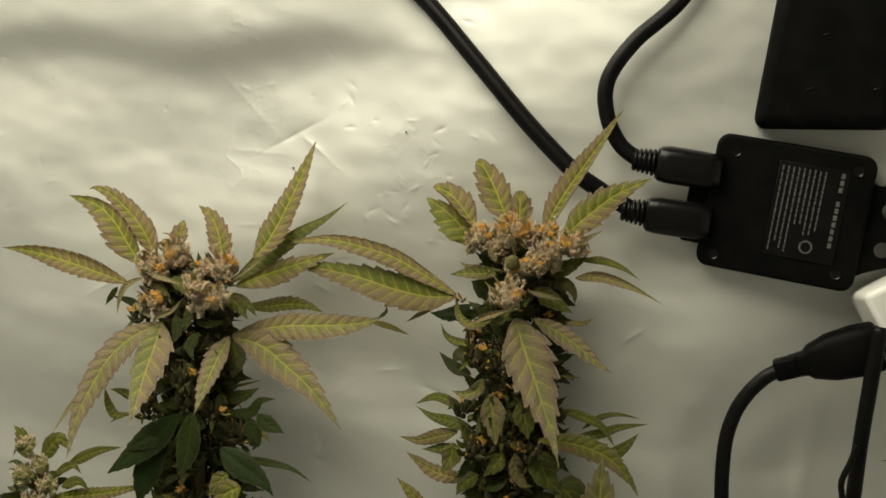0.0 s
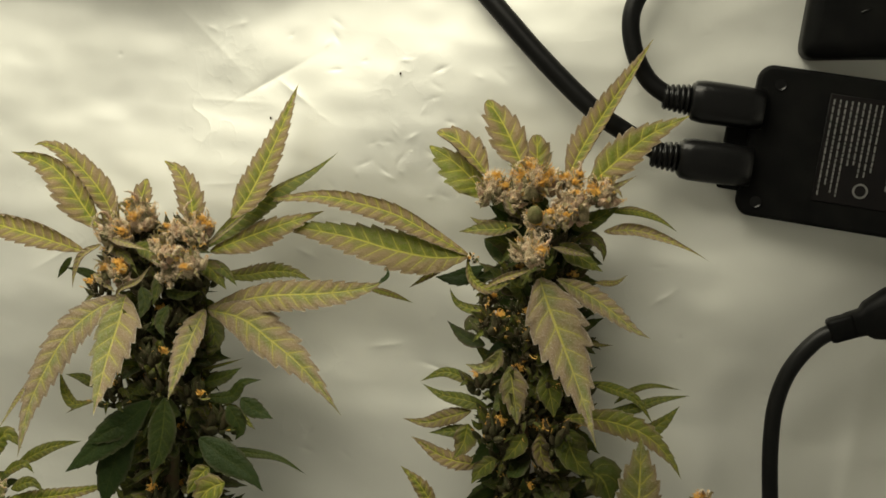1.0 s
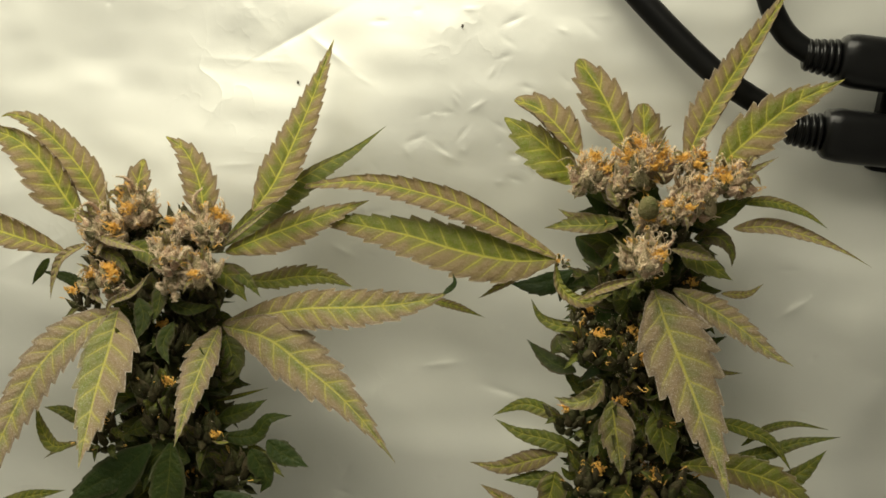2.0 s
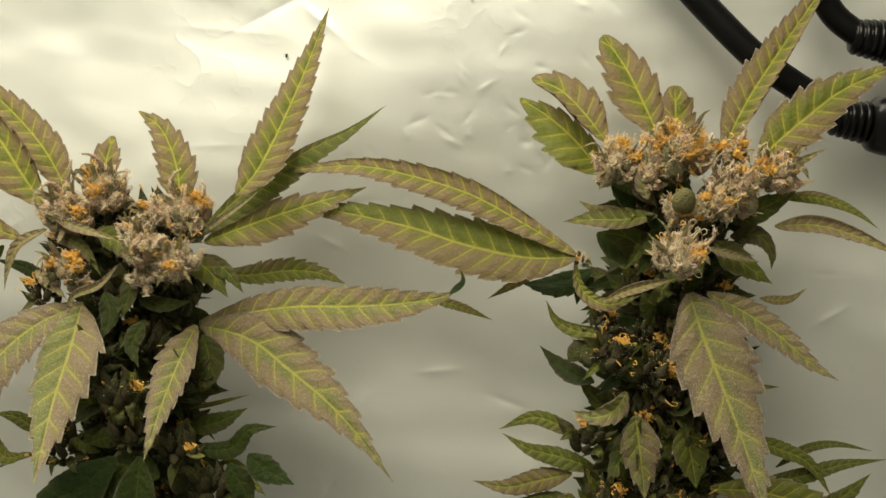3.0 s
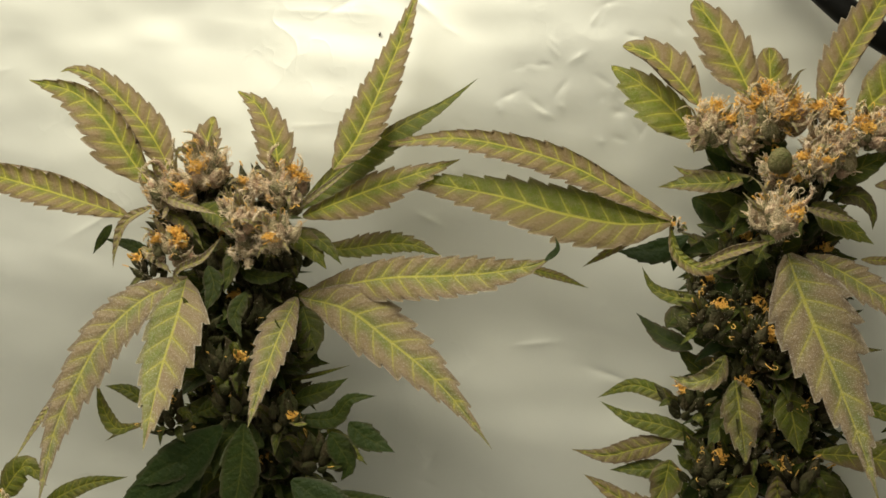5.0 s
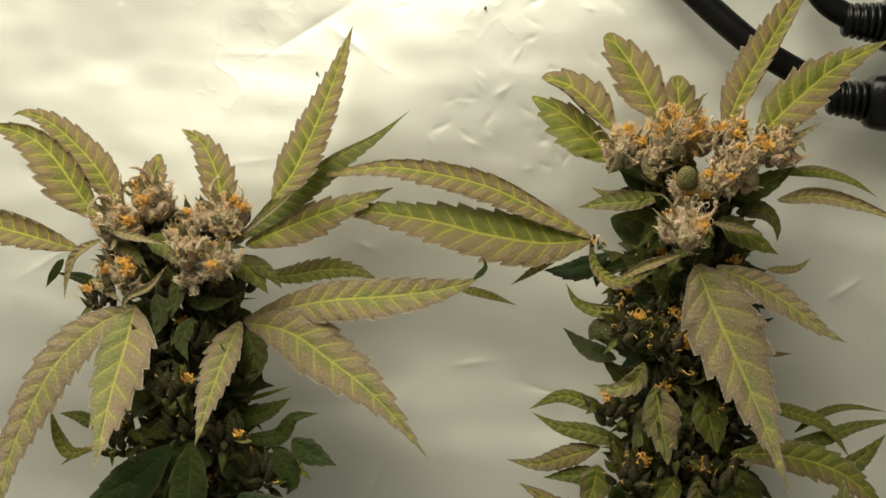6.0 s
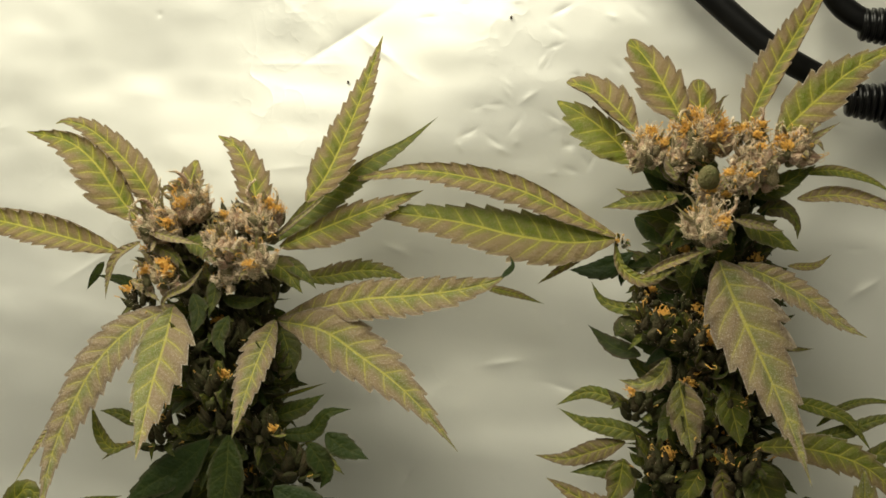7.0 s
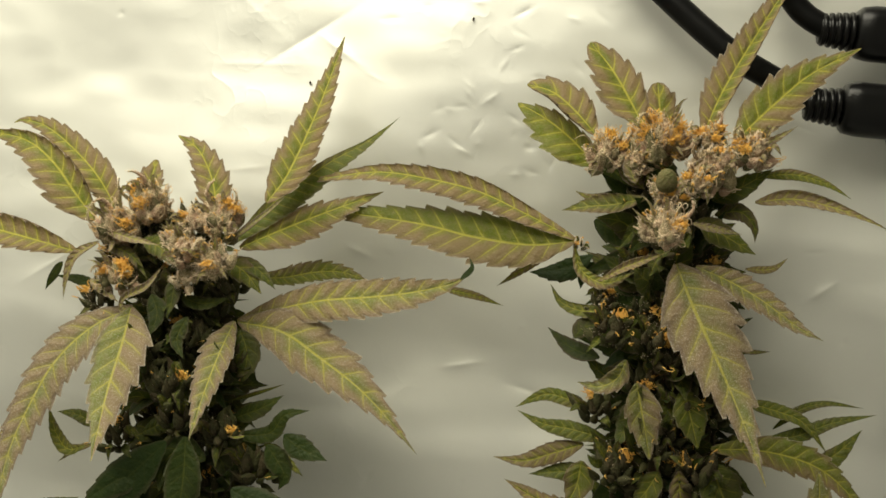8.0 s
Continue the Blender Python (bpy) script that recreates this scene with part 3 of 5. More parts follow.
leaf(left_plant, ((-0.0019, -0.0420, 1.2329), (0.0075, -0.0400, 1.2337), (0.0176, -0.0379, 1.2364), (0.0270, -0.0359, 1.2373), (0.0359, -0.0340, 1.2349)), 0.0044, 0.0036, wide=0.4, taper=1, green=0.8, dark=0.2)
leaf(left_plant, ((-0.0128, -0.0520, 1.2534), (-0.0154, -0.0489, 1.2611), (-0.0195, -0.0459, 1.2682), (-0.0254, -0.0429, 1.2744), (-0.0337, -0.0400, 1.2779)), 0.0060, 0.0060, wide=0.25, taper=1, green=0.3)
leaf(left_plant, ((-0.0409, -0.0450, 1.2553), (-0.0414, -0.0422, 1.2608), (-0.0418, -0.0380, 1.2690)), 0.0051, 0.0045, wide=0.35, taper=0.8, green=0.2)
leaf(left_plant, ((-0.0505, -0.0620, 1.2482), (-0.0599, -0.0596, 1.2566), (-0.0696, -0.0572, 1.2656), (-0.0816, -0.0548, 1.2719), (-0.0991, -0.0520, 1.2738)), 0.0090, 0.0071, wide=0.3, taper=1.25, green=0.45, curl_r=0.8)
leaf(left_plant, ((-0.0486, -0.0500, 1.2505), (-0.0579, -0.0478, 1.2615), (-0.0684, -0.0458, 1.2699), (-0.0798, -0.0439, 1.2765), (-0.0896, -0.0426, 1.2784), (-0.0941, -0.0420, 1.2770)), 0.0057, 0.0061, wide=0.3, taper=1, green=0.4)
leaf(left_plant, ((-0.0564, -0.0620, 1.2372), (-0.0812, -0.0603, 1.2405), (-0.1014, -0.0589, 1.2427), (-0.1167, -0.0579, 1.2433), (-0.1313, -0.0570, 1.2423)), 0.0058, 0.0077, wide=0.4, taper=1.4, green=0.3, curl_r=0.8)
leaf(left_plant, ((-0.0331, -0.0660, 1.2221), (-0.0447, -0.0711, 1.2145), (-0.0537, -0.0765, 1.2029), (-0.0586, -0.0821, 1.1887), (-0.0614, -0.0877, 1.1742), (-0.0605, -0.0950, 1.1552)), 0.0078, 0.0073, wide=0.33, taper=1.35, green=0.3, frost=0.5)
leaf(left_plant, ((-0.0653, -0.0660, 1.1874), (-0.0728, -0.0739, 1.1751), (-0.0773, -0.0820, 1.1615)), 0.0015, 0.0015, wide=0.3, taper=1, green=0.3, frost=0.4)
leaf(left_plant, ((-0.0318, -0.0700, 1.2224), (-0.0299, -0.0784, 1.2124), (-0.0283, -0.0888, 1.2007), (-0.0256, -0.0990, 1.1900), (-0.0232, -0.1070, 1.1820)), 0.0096, 0.0086, wide=0.27, taper=1.5, green=0.45, tone=0.9, frost=0.42)
leaf(left_plant, ((-0.0006, -0.0600, 1.2204), (-0.0016, -0.0684, 1.2109), (-0.0017, -0.0786, 1.1997), (-0.0006, -0.0900, 1.1879)), 0.0046, 0.0065, wide=0.3, taper=1.5, green=0.45, frost=0.42)
leaf(left_plant, ((-0.0006, -0.0560, 1.2197), (0.0151, -0.0583, 1.2186), (0.0288, -0.0607, 1.2124), (0.0423, -0.0631, 1.2054), (0.0539, -0.0655, 1.1972), (0.0648, -0.0680, 1.1877)), 0.0096, 0.0086, wide=0.32, taper=1.8, green=0.42, frost=0.4)
leaf(left_plant, ((-0.0020, -0.0540, 1.2195), (0.0131, -0.0544, 1.2256), (0.0268, -0.0548, 1.2298), (0.0404, -0.0551, 1.2323), (0.0554, -0.0555, 1.2356), (0.0675, -0.0558, 1.2396), (0.0725, -0.0560, 1.2425)), 0.0072, 0.0077, wide=0.5, taper=0.95, green=0.45, frost=0.3, curl_l=0.3)
leaf(left_plant, ((0.0711, -0.0565, 1.2416), (0.0741, -0.0550, 1.2453), (0.0729, -0.0540, 1.2486)), 0.0010, 0.0010, green=1, dark=0.95)
leaf(left_plant, ((0.0618, -0.0400, 1.2364), (0.0731, -0.0395, 1.2350), (0.0829, -0.0390, 1.2327)), 0.0016, 0.0016, green=0.6, dark=0.1)
leaf(left_plant, ((-0.0678, -0.0500, 1.2317), (-0.0713, -0.0500, 1.2262), (-0.0737, -0.0500, 1.2213)), 0.0019, 0.0019, green=0.9, dark=0.85)
leaf(left_plant, ((-0.0476, -0.0640, 1.2416), (-0.0554, -0.0648, 1.2357), (-0.0576, -0.0654, 1.2280), (-0.0579, -0.0660, 1.2214)), 0.0020, 0.0024, green=-0.2, frost=0.4, curl_l=0.8, curl_r=0.6)
leaf(left_plant, ((-0.0506, -0.0530, 1.2235), (-0.0597, -0.0516, 1.2264), (-0.0708, -0.0500, 1.2269)), 0.0021, 0.0021, green=0.9, dark=0.9)
leaf(left_plant, ((-0.0338, -0.0740, 1.2207), (-0.0325, -0.0740, 1.2258), (-0.0250, -0.0740, 1.2305), (-0.0199, -0.0740, 1.2378)), 0.0019, 0.0019, green=-0.3, frost=0.5, curl_l=0.9, curl_r=0.9, wide=0.5)
leaf(left_plant, ((-0.0488, -0.0660, 1.2293), (-0.0424, -0.0680, 1.2264), (-0.0364, -0.0700, 1.2235)), 0.0025, 0.0025, green=-0.3, frost=0.5, curl_l=0.6, curl_r=0.6)
leaf(left_plant, ((-0.0064, -0.0600, 1.2401), (0.0014, -0.0600, 1.2368), (0.0079, -0.0600, 1.2300)), 0.0038, 0.0042, green=0.8, dark=0.3, frost=0.1)
leaf(left_plant, ((-0.0024, -0.0580, 1.2409), (0.0063, -0.0591, 1.2374), (0.0124, -0.0600, 1.2321)), 0.0024, 0.0028, green=0.8, dark=0.55)
leaf(left_plant, ((-0.0424, -0.0740, 1.1769), (-0.0485, -0.0740, 1.1749), (-0.0530, -0.0740, 1.1797), (-0.0563, -0.0740, 1.1883)), 0.0024, 0.0022, green=0.95, dark=0.25, wide=0.4)
leaf(left_plant, ((-0.0439, -0.0640, 1.1806), (-0.0508, -0.0640, 1.1837), (-0.0587, -0.0640, 1.1839)), 0.0023, 0.0023, green=0.85, dark=0.5)
leaf(left_plant, ((-0.0391, -0.0740, 1.1779), (-0.0454, -0.0740, 1.1753), (-0.0520, -0.0740, 1.1700)), 0.0011, 0.0011, green=0, dark=0.4)
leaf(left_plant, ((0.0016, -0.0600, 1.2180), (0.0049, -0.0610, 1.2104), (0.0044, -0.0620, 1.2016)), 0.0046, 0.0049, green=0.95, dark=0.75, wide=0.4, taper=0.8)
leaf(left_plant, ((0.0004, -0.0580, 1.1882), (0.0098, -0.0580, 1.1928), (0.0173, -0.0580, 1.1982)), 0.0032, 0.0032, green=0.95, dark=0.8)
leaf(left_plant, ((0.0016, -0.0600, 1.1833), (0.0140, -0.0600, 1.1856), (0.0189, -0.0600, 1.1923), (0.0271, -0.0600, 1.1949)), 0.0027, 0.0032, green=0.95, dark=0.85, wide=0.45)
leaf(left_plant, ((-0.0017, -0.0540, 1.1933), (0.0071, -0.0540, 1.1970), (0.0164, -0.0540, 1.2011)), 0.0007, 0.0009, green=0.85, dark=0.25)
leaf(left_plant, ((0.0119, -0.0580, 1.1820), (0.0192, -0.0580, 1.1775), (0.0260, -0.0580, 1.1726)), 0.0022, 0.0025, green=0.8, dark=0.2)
# low leaves: deep green, darkened further to imitate shade from the upper leaves
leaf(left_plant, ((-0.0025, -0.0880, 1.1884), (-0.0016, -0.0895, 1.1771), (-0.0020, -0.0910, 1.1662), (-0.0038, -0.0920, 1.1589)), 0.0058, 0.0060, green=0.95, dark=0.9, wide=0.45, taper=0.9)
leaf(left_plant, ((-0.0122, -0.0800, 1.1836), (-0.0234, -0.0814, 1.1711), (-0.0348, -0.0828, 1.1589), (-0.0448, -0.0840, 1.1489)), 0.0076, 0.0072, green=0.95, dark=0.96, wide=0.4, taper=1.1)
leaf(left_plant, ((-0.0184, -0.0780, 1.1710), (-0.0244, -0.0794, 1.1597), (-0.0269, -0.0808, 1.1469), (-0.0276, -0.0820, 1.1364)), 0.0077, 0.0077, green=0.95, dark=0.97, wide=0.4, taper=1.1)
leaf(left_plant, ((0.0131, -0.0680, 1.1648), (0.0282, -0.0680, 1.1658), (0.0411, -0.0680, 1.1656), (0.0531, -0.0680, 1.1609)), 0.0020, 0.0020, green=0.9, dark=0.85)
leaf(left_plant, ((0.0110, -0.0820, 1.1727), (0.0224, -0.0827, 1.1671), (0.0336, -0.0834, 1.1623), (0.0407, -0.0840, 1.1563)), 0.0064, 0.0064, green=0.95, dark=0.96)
leaf(left_plant, ((0.0174, -0.0850, 1.1627), (0.0141, -0.0862, 1.1583), (0.0103, -0.0880, 1.1509)), 0.0047, 0.0047, green=0.8, dark=0.25)
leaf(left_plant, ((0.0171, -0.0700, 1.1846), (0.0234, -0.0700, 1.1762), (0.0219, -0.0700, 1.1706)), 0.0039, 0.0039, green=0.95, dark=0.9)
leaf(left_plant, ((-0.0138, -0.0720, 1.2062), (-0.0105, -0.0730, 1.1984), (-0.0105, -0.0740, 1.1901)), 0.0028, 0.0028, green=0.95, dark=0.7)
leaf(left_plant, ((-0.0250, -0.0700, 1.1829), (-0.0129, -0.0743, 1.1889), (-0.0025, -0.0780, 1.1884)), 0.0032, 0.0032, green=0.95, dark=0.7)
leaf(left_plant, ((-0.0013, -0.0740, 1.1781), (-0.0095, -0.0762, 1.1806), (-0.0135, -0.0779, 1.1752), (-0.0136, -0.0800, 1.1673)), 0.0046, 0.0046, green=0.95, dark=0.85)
leaf(left_plant, ((-0.0451, -0.0660, 1.2459), (-0.0340, -0.0689, 1.2444), (-0.0223, -0.0720, 1.2434)), 0.0019, 0.0023, green=-0.35, frost=0.5, curl_l=0.7, curl_r=0.4)
leaf(left_plant, ((-0.0321, -0.0640, 1.2442), (-0.0246, -0.0666, 1.2419), (-0.0167, -0.0700, 1.2366)), 0.0035, 0.0035, green=0.9, dark=0.45, frost=0.1)
leaf(left_plant, ((-0.0467, -0.0620, 1.2409), (-0.0347, -0.0661, 1.2384), (-0.0269, -0.0700, 1.2321)), 0.0023, 0.0025, green=0.1, dark=0.55, curl_l=0.5)
# leaves below the buds, their colour darkened to stand for shade there
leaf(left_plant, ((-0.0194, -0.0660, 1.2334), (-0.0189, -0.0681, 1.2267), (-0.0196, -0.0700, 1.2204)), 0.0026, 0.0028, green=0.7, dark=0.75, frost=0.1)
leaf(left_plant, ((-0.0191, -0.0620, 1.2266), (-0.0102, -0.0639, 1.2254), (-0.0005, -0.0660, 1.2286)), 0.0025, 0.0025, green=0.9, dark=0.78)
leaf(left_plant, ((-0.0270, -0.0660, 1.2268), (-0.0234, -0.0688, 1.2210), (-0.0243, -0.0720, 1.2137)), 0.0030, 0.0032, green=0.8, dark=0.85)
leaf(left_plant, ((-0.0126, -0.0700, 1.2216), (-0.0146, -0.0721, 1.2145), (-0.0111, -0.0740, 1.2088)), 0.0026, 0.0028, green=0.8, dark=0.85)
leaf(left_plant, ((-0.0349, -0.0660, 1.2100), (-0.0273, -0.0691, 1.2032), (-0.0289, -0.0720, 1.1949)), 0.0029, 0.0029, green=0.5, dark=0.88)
flower(left_plant, (-0.0170, -0.0600, 1.2511), 0.0051, 10, 0.8, 0.5)
flower(left_plant, (-0.0214, -0.0640, 1.2458), 0.0041, 9, 0.8, 0.3)
flower(left_plant, (-0.0417, -0.0580, 1.2417), 0.0046, 9, 0.7, 0.6)
leaf(left_plant, ((0.0250, -0.0860, 1.1578), (0.0193, -0.0880, 1.1544), (0.0133, -0.0880, 1.1450)), 0.0062, 0.0062, green=0.8, dark=0.00, frost=0.06)
leaf(left_plant, ((0.0225, -0.0700, 1.1886), (0.0272, -0.0700, 1.1854), (0.0371, -0.0700, 1.1822)), 0.0040, 0.0040, green=0.9, dark=0.92, frost=0.00)
leaf(left_plant, ((-0.0073, -0.0840, 1.1816), (-0.0033, -0.0880, 1.1761), (-0.0035, -0.0880, 1.1655)), 0.0050, 0.0050, green=0.95, dark=0.95, frost=0.00)
leaf(left_plant, ((-0.0190, -0.0800, 1.1736), (-0.0274, -0.0820, 1.1693), (-0.0376, -0.0820, 1.1614)), 0.0053, 0.0053, green=0.95, dark=0.95, frost=0.00)
flower(left_plant, (-0.0331, -0.0580, 1.2549), 0.0083, 16, 1, 0.8)
flower(left_plant, (-0.0427, -0.0600, 1.2473), 0.0084, 14, 1, 0.6)
flower(left_plant, (-0.0065, -0.0600, 1.2532), 0.0077, 13, 1, 0.7)
flower(left_plant, (-0.0159, -0.0680, 1.2427), 0.0066, 10, 1, 0.4)
flower(left_plant, (-0.0057, -0.0680, 1.2393), 0.0072, 8, 1.2, 0.6)
flower(left_plant, (-0.0386, -0.0660, 1.2311), 0.0066, 12, 0.61, 1.2)
# clusters with frost up to 0.6 carry inner shade in their colour
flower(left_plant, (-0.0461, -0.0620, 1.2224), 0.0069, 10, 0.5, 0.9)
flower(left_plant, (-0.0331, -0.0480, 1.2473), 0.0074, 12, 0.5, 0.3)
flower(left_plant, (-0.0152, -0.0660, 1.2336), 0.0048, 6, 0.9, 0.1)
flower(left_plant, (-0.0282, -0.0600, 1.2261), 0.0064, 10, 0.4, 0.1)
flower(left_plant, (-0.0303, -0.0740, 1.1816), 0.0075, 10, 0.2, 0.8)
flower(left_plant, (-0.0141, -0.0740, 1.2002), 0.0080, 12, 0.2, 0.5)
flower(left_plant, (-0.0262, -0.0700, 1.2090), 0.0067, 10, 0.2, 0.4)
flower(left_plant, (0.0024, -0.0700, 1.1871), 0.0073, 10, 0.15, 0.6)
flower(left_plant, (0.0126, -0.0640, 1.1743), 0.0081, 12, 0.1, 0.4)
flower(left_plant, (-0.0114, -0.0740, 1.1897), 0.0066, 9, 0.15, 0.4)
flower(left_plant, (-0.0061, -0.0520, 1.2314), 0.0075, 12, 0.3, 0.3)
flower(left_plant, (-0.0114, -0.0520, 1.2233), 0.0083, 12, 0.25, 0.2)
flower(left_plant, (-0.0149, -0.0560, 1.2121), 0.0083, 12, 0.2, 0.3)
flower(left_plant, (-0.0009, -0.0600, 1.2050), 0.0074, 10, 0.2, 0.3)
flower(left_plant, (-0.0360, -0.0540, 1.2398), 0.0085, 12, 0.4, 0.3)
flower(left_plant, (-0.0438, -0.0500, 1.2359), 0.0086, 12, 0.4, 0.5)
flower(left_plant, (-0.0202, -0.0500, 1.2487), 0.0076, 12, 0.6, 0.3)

stem(right_plant, ((0.125, -0.030, 0.70), (0.124, -0.030, 0.95), (0.1358, -0.0300, 1.1705), (0.1308, -0.0320, 1.2751)), 0.0055)
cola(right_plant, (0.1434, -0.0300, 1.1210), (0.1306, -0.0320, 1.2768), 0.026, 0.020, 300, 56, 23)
leaf(right_plant, ((0.1218, -0.0370, 1.2932), (0.1165, -0.0335, 1.3014), (0.1096, -0.0294, 1.3110), (0.1009, -0.0250, 1.3203)), 0.0086, 0.0069, wide=0.45, taper=0.6, green=0.35)
leaf(right_plant, ((0.1266, -0.0340, 1.2933), (0.1255, -0.0321, 1.3004), (0.1239, -0.0300, 1.3086)), 0.0065, 0.0063, wide=0.35, taper=0.6, green=0.3)
leaf(right_plant, ((0.1071, -0.0410, 1.2901), (0.0994, -0.0381, 1.2972), (0.0915, -0.0354, 1.3026), (0.0826, -0.0330, 1.3046)), 0.0057, 0.0070, wide=0.45, taper=0.6, green=0.3, curl_l=0.8)
leaf(right_plant, ((0.1076, -0.0360, 1.2806), (0.0981, -0.0341, 1.2888), (0.0892, -0.0325, 1.2944), (0.0798, -0.0310, 1.2985)), 0.0095, 0.0051, wide=0.35, taper=0.9, green=0.9)
leaf(right_plant, ((0.1398, -0.0420, 1.2927), (0.1443, -0.0372, 1.3068), (0.1515, -0.0315, 1.3229), (0.1585, -0.0262, 1.3377), (0.1653, -0.0210, 1.3527)), 0.0063, 0.0050, wide=0.25, taper=1.15, green=0.25, curl_r=0.7)
leaf(right_plant, ((0.1501, -0.0440, 1.2920), (0.1531, -0.0428, 1.2960), (0.1606, -0.0402, 1.3046), (0.1698, -0.0371, 1.3140), (0.1843, -0.0330, 1.3235)), 0.0078, 0.0069, wide=0.28, taper=1.2, green=0.55)
leaf(right_plant, ((0.1578, -0.0390, 1.2817), (0.1680, -0.0390, 1.2833), (0.1781, -0.0390, 1.2813), (0.1861, -0.0390, 1.2772)), 0.0019, 0.0021, green=0.7, dark=0.25)
leaf(right_plant, ((0.1574, -0.0430, 1.2738), (0.1684, -0.0433, 1.2759), (0.1800, -0.0435, 1.2746), (0.1916, -0.0438, 1.2713), (0.2000, -0.0440, 1.2678)), 0.0035, 0.0032, wide=0.22, taper=1.8, green=-0.1, curl_l=0.9, curl_r=0.5, frost=0.3)
leaf(right_plant, ((0.1044, -0.0470, 1.2572), (0.0892, -0.0454, 1.2630), (0.0722, -0.0438, 1.2689), (0.0551, -0.0422, 1.2714), (0.0377, -0.0407, 1.2720), (0.0203, -0.0391, 1.2685), (0.0075, -0.0380, 1.2645)), 0.0055, 0.0051, wide=0.4, taper=1.35, green=0.22, curl_r=0.6, frost=0.1)
leaf(right_plant, ((0.1042, -0.0470, 1.2565), (0.0900, -0.0453, 1.2538), (0.0716, -0.0432, 1.2543), (0.0562, -0.0414, 1.2563), (0.0407, -0.0397, 1.2571), (0.0150, -0.0370, 1.2577)), 0.0095, 0.0087, wide=0.32, taper=1.3, green=0.66, tone=0.55, frost=0.03, dark=0.18)
leaf(right_plant, ((0.0976, -0.0410, 1.2536), (0.0877, -0.0416, 1.2450), (0.0803, -0.0420, 1.2392)), 0.0017, 0.0021, green=0.3, dark=0.1)
# two leaves near black: the shaded gap is painted into their colour
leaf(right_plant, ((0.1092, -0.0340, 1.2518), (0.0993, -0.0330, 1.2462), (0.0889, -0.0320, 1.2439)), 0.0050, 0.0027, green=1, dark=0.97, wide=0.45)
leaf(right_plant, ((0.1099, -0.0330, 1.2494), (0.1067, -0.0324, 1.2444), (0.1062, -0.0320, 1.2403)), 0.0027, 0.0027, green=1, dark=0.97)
leaf(right_plant, ((0.1363, -0.0620, 1.2541), (0.1415, -0.0646, 1.2438), (0.1483, -0.0678, 1.2322), (0.1559, -0.0714, 1.2190), (0.1626, -0.0749, 1.2063), (0.1679, -0.0780, 1.1948)), 0.0118, 0.0104, wide=0.25, taper=2, green=0.36, frost=0.5)
leaf(right_plant, ((0.1420, -0.0480, 1.2528), (0.1528, -0.0480, 1.2492), (0.1632, -0.0480, 1.2443), (0.1738, -0.0480, 1.2378), (0.1816, -0.0480, 1.2345)), 0.0051, 0.0050, wide=0.35, taper=1.3, green=0.4, frost=0.45, curl_l=0.3)
leaf(right_plant, ((0.1183, -0.0460, 1.2367), (0.1096, -0.0445, 1.2348), (0.1018, -0.0432, 1.2365), (0.0974, -0.0420, 1.2421)), 0.0024, 0.0028, green=0.8, dark=0.35, frost=0.1, curl_r=0.6)
leaf(right_plant, ((0.1152, -0.0410, 1.2200), (0.1059, -0.0395, 1.2219), (0.0974, -0.0380, 1.2275)), 0.0030, 0.0034, green=0.3, dark=0.9)
leaf(right_plant, ((0.1245, -0.0580, 1.2231), (0.1222, -0.0567, 1.2170), (0.1168, -0.0554, 1.2135), (0.1100, -0.0540, 1.2139)), 0.0033, 0.0040, green=0.6, frost=0.4, dark=0.15, curl_r=0.7)
leaf(right_plant, ((0.1281, -0.0540, 1.2159), (0.1300, -0.0546, 1.2093), (0.1324, -0.0553, 1.2010), (0.1344, -0.0560, 1.1932)), 0.0062, 0.0055, wide=0.35, taper=1.1, green=0.6, frost=0.4, dark=0.1)
leaf(right_plant, ((0.1133, -0.0410, 1.2029), (0.1052, -0.0403, 1.2057), (0.0984, -0.0398, 1.2058), (0.0895, -0.0390, 1.2002)), 0.0027, 0.0025, green=0.95, dark=0.35)
leaf(right_plant, ((0.1205, -0.0430, 1.1948), (0.1087, -0.0422, 1.1963), (0.0995, -0.0416, 1.1968), (0.0906, -0.0410, 1.1999)), 0.0034, 0.0029, green=0.95, dark=0.45)
leaf(right_plant, ((0.1132, -0.0430, 1.1923), (0.1032, -0.0423, 1.1876), (0.0944, -0.0417, 1.1838), (0.0841, -0.0410, 1.1836)), 0.0035, 0.0038, green=-0.3, dark=0.3)
leaf(right_plant, ((0.1595, -0.0420, 1.2120), (0.1697, -0.0420, 1.2107), (0.1792, -0.0420, 1.2079), (0.1872, -0.0420, 1.1993)), 0.0027, 0.0023, green=0.9, dark=0.35)
leaf(right_plant, ((0.1706, -0.0390, 1.2043), (0.1775, -0.0390, 1.2111), (0.1855, -0.0390, 1.2143), (0.1966, -0.0390, 1.2142)), 0.0013, 0.0015, green=0.85, dark=0.55)
leaf(right_plant, ((0.1675, -0.0410, 1.2004), (0.1782, -0.0407, 1.2036), (0.1876, -0.0404, 1.2087), (0.2004, -0.0400, 1.2129)), 0.0025, 0.0023, green=0.85, dark=0.6)
leaf(right_plant, ((0.1738, -0.0410, 1.1967), (0.1833, -0.0407, 1.1947), (0.1903, -0.0404, 1.1999), (0.1967, -0.0400, 1.2079)), 0.0027, 0.0038, green=0.9, dark=0.5, wide=0.45)
leaf(right_plant, ((0.1523, -0.0500, 1.1979), (0.1692, -0.0488, 1.1990), (0.1846, -0.0476, 1.1958), (0.1957, -0.0467, 1.1875), (0.2012, -0.0460, 1.1799)), 0.0056, 0.0052, green=0.75, dark=0.1, frost=0.1, wide=0.4)
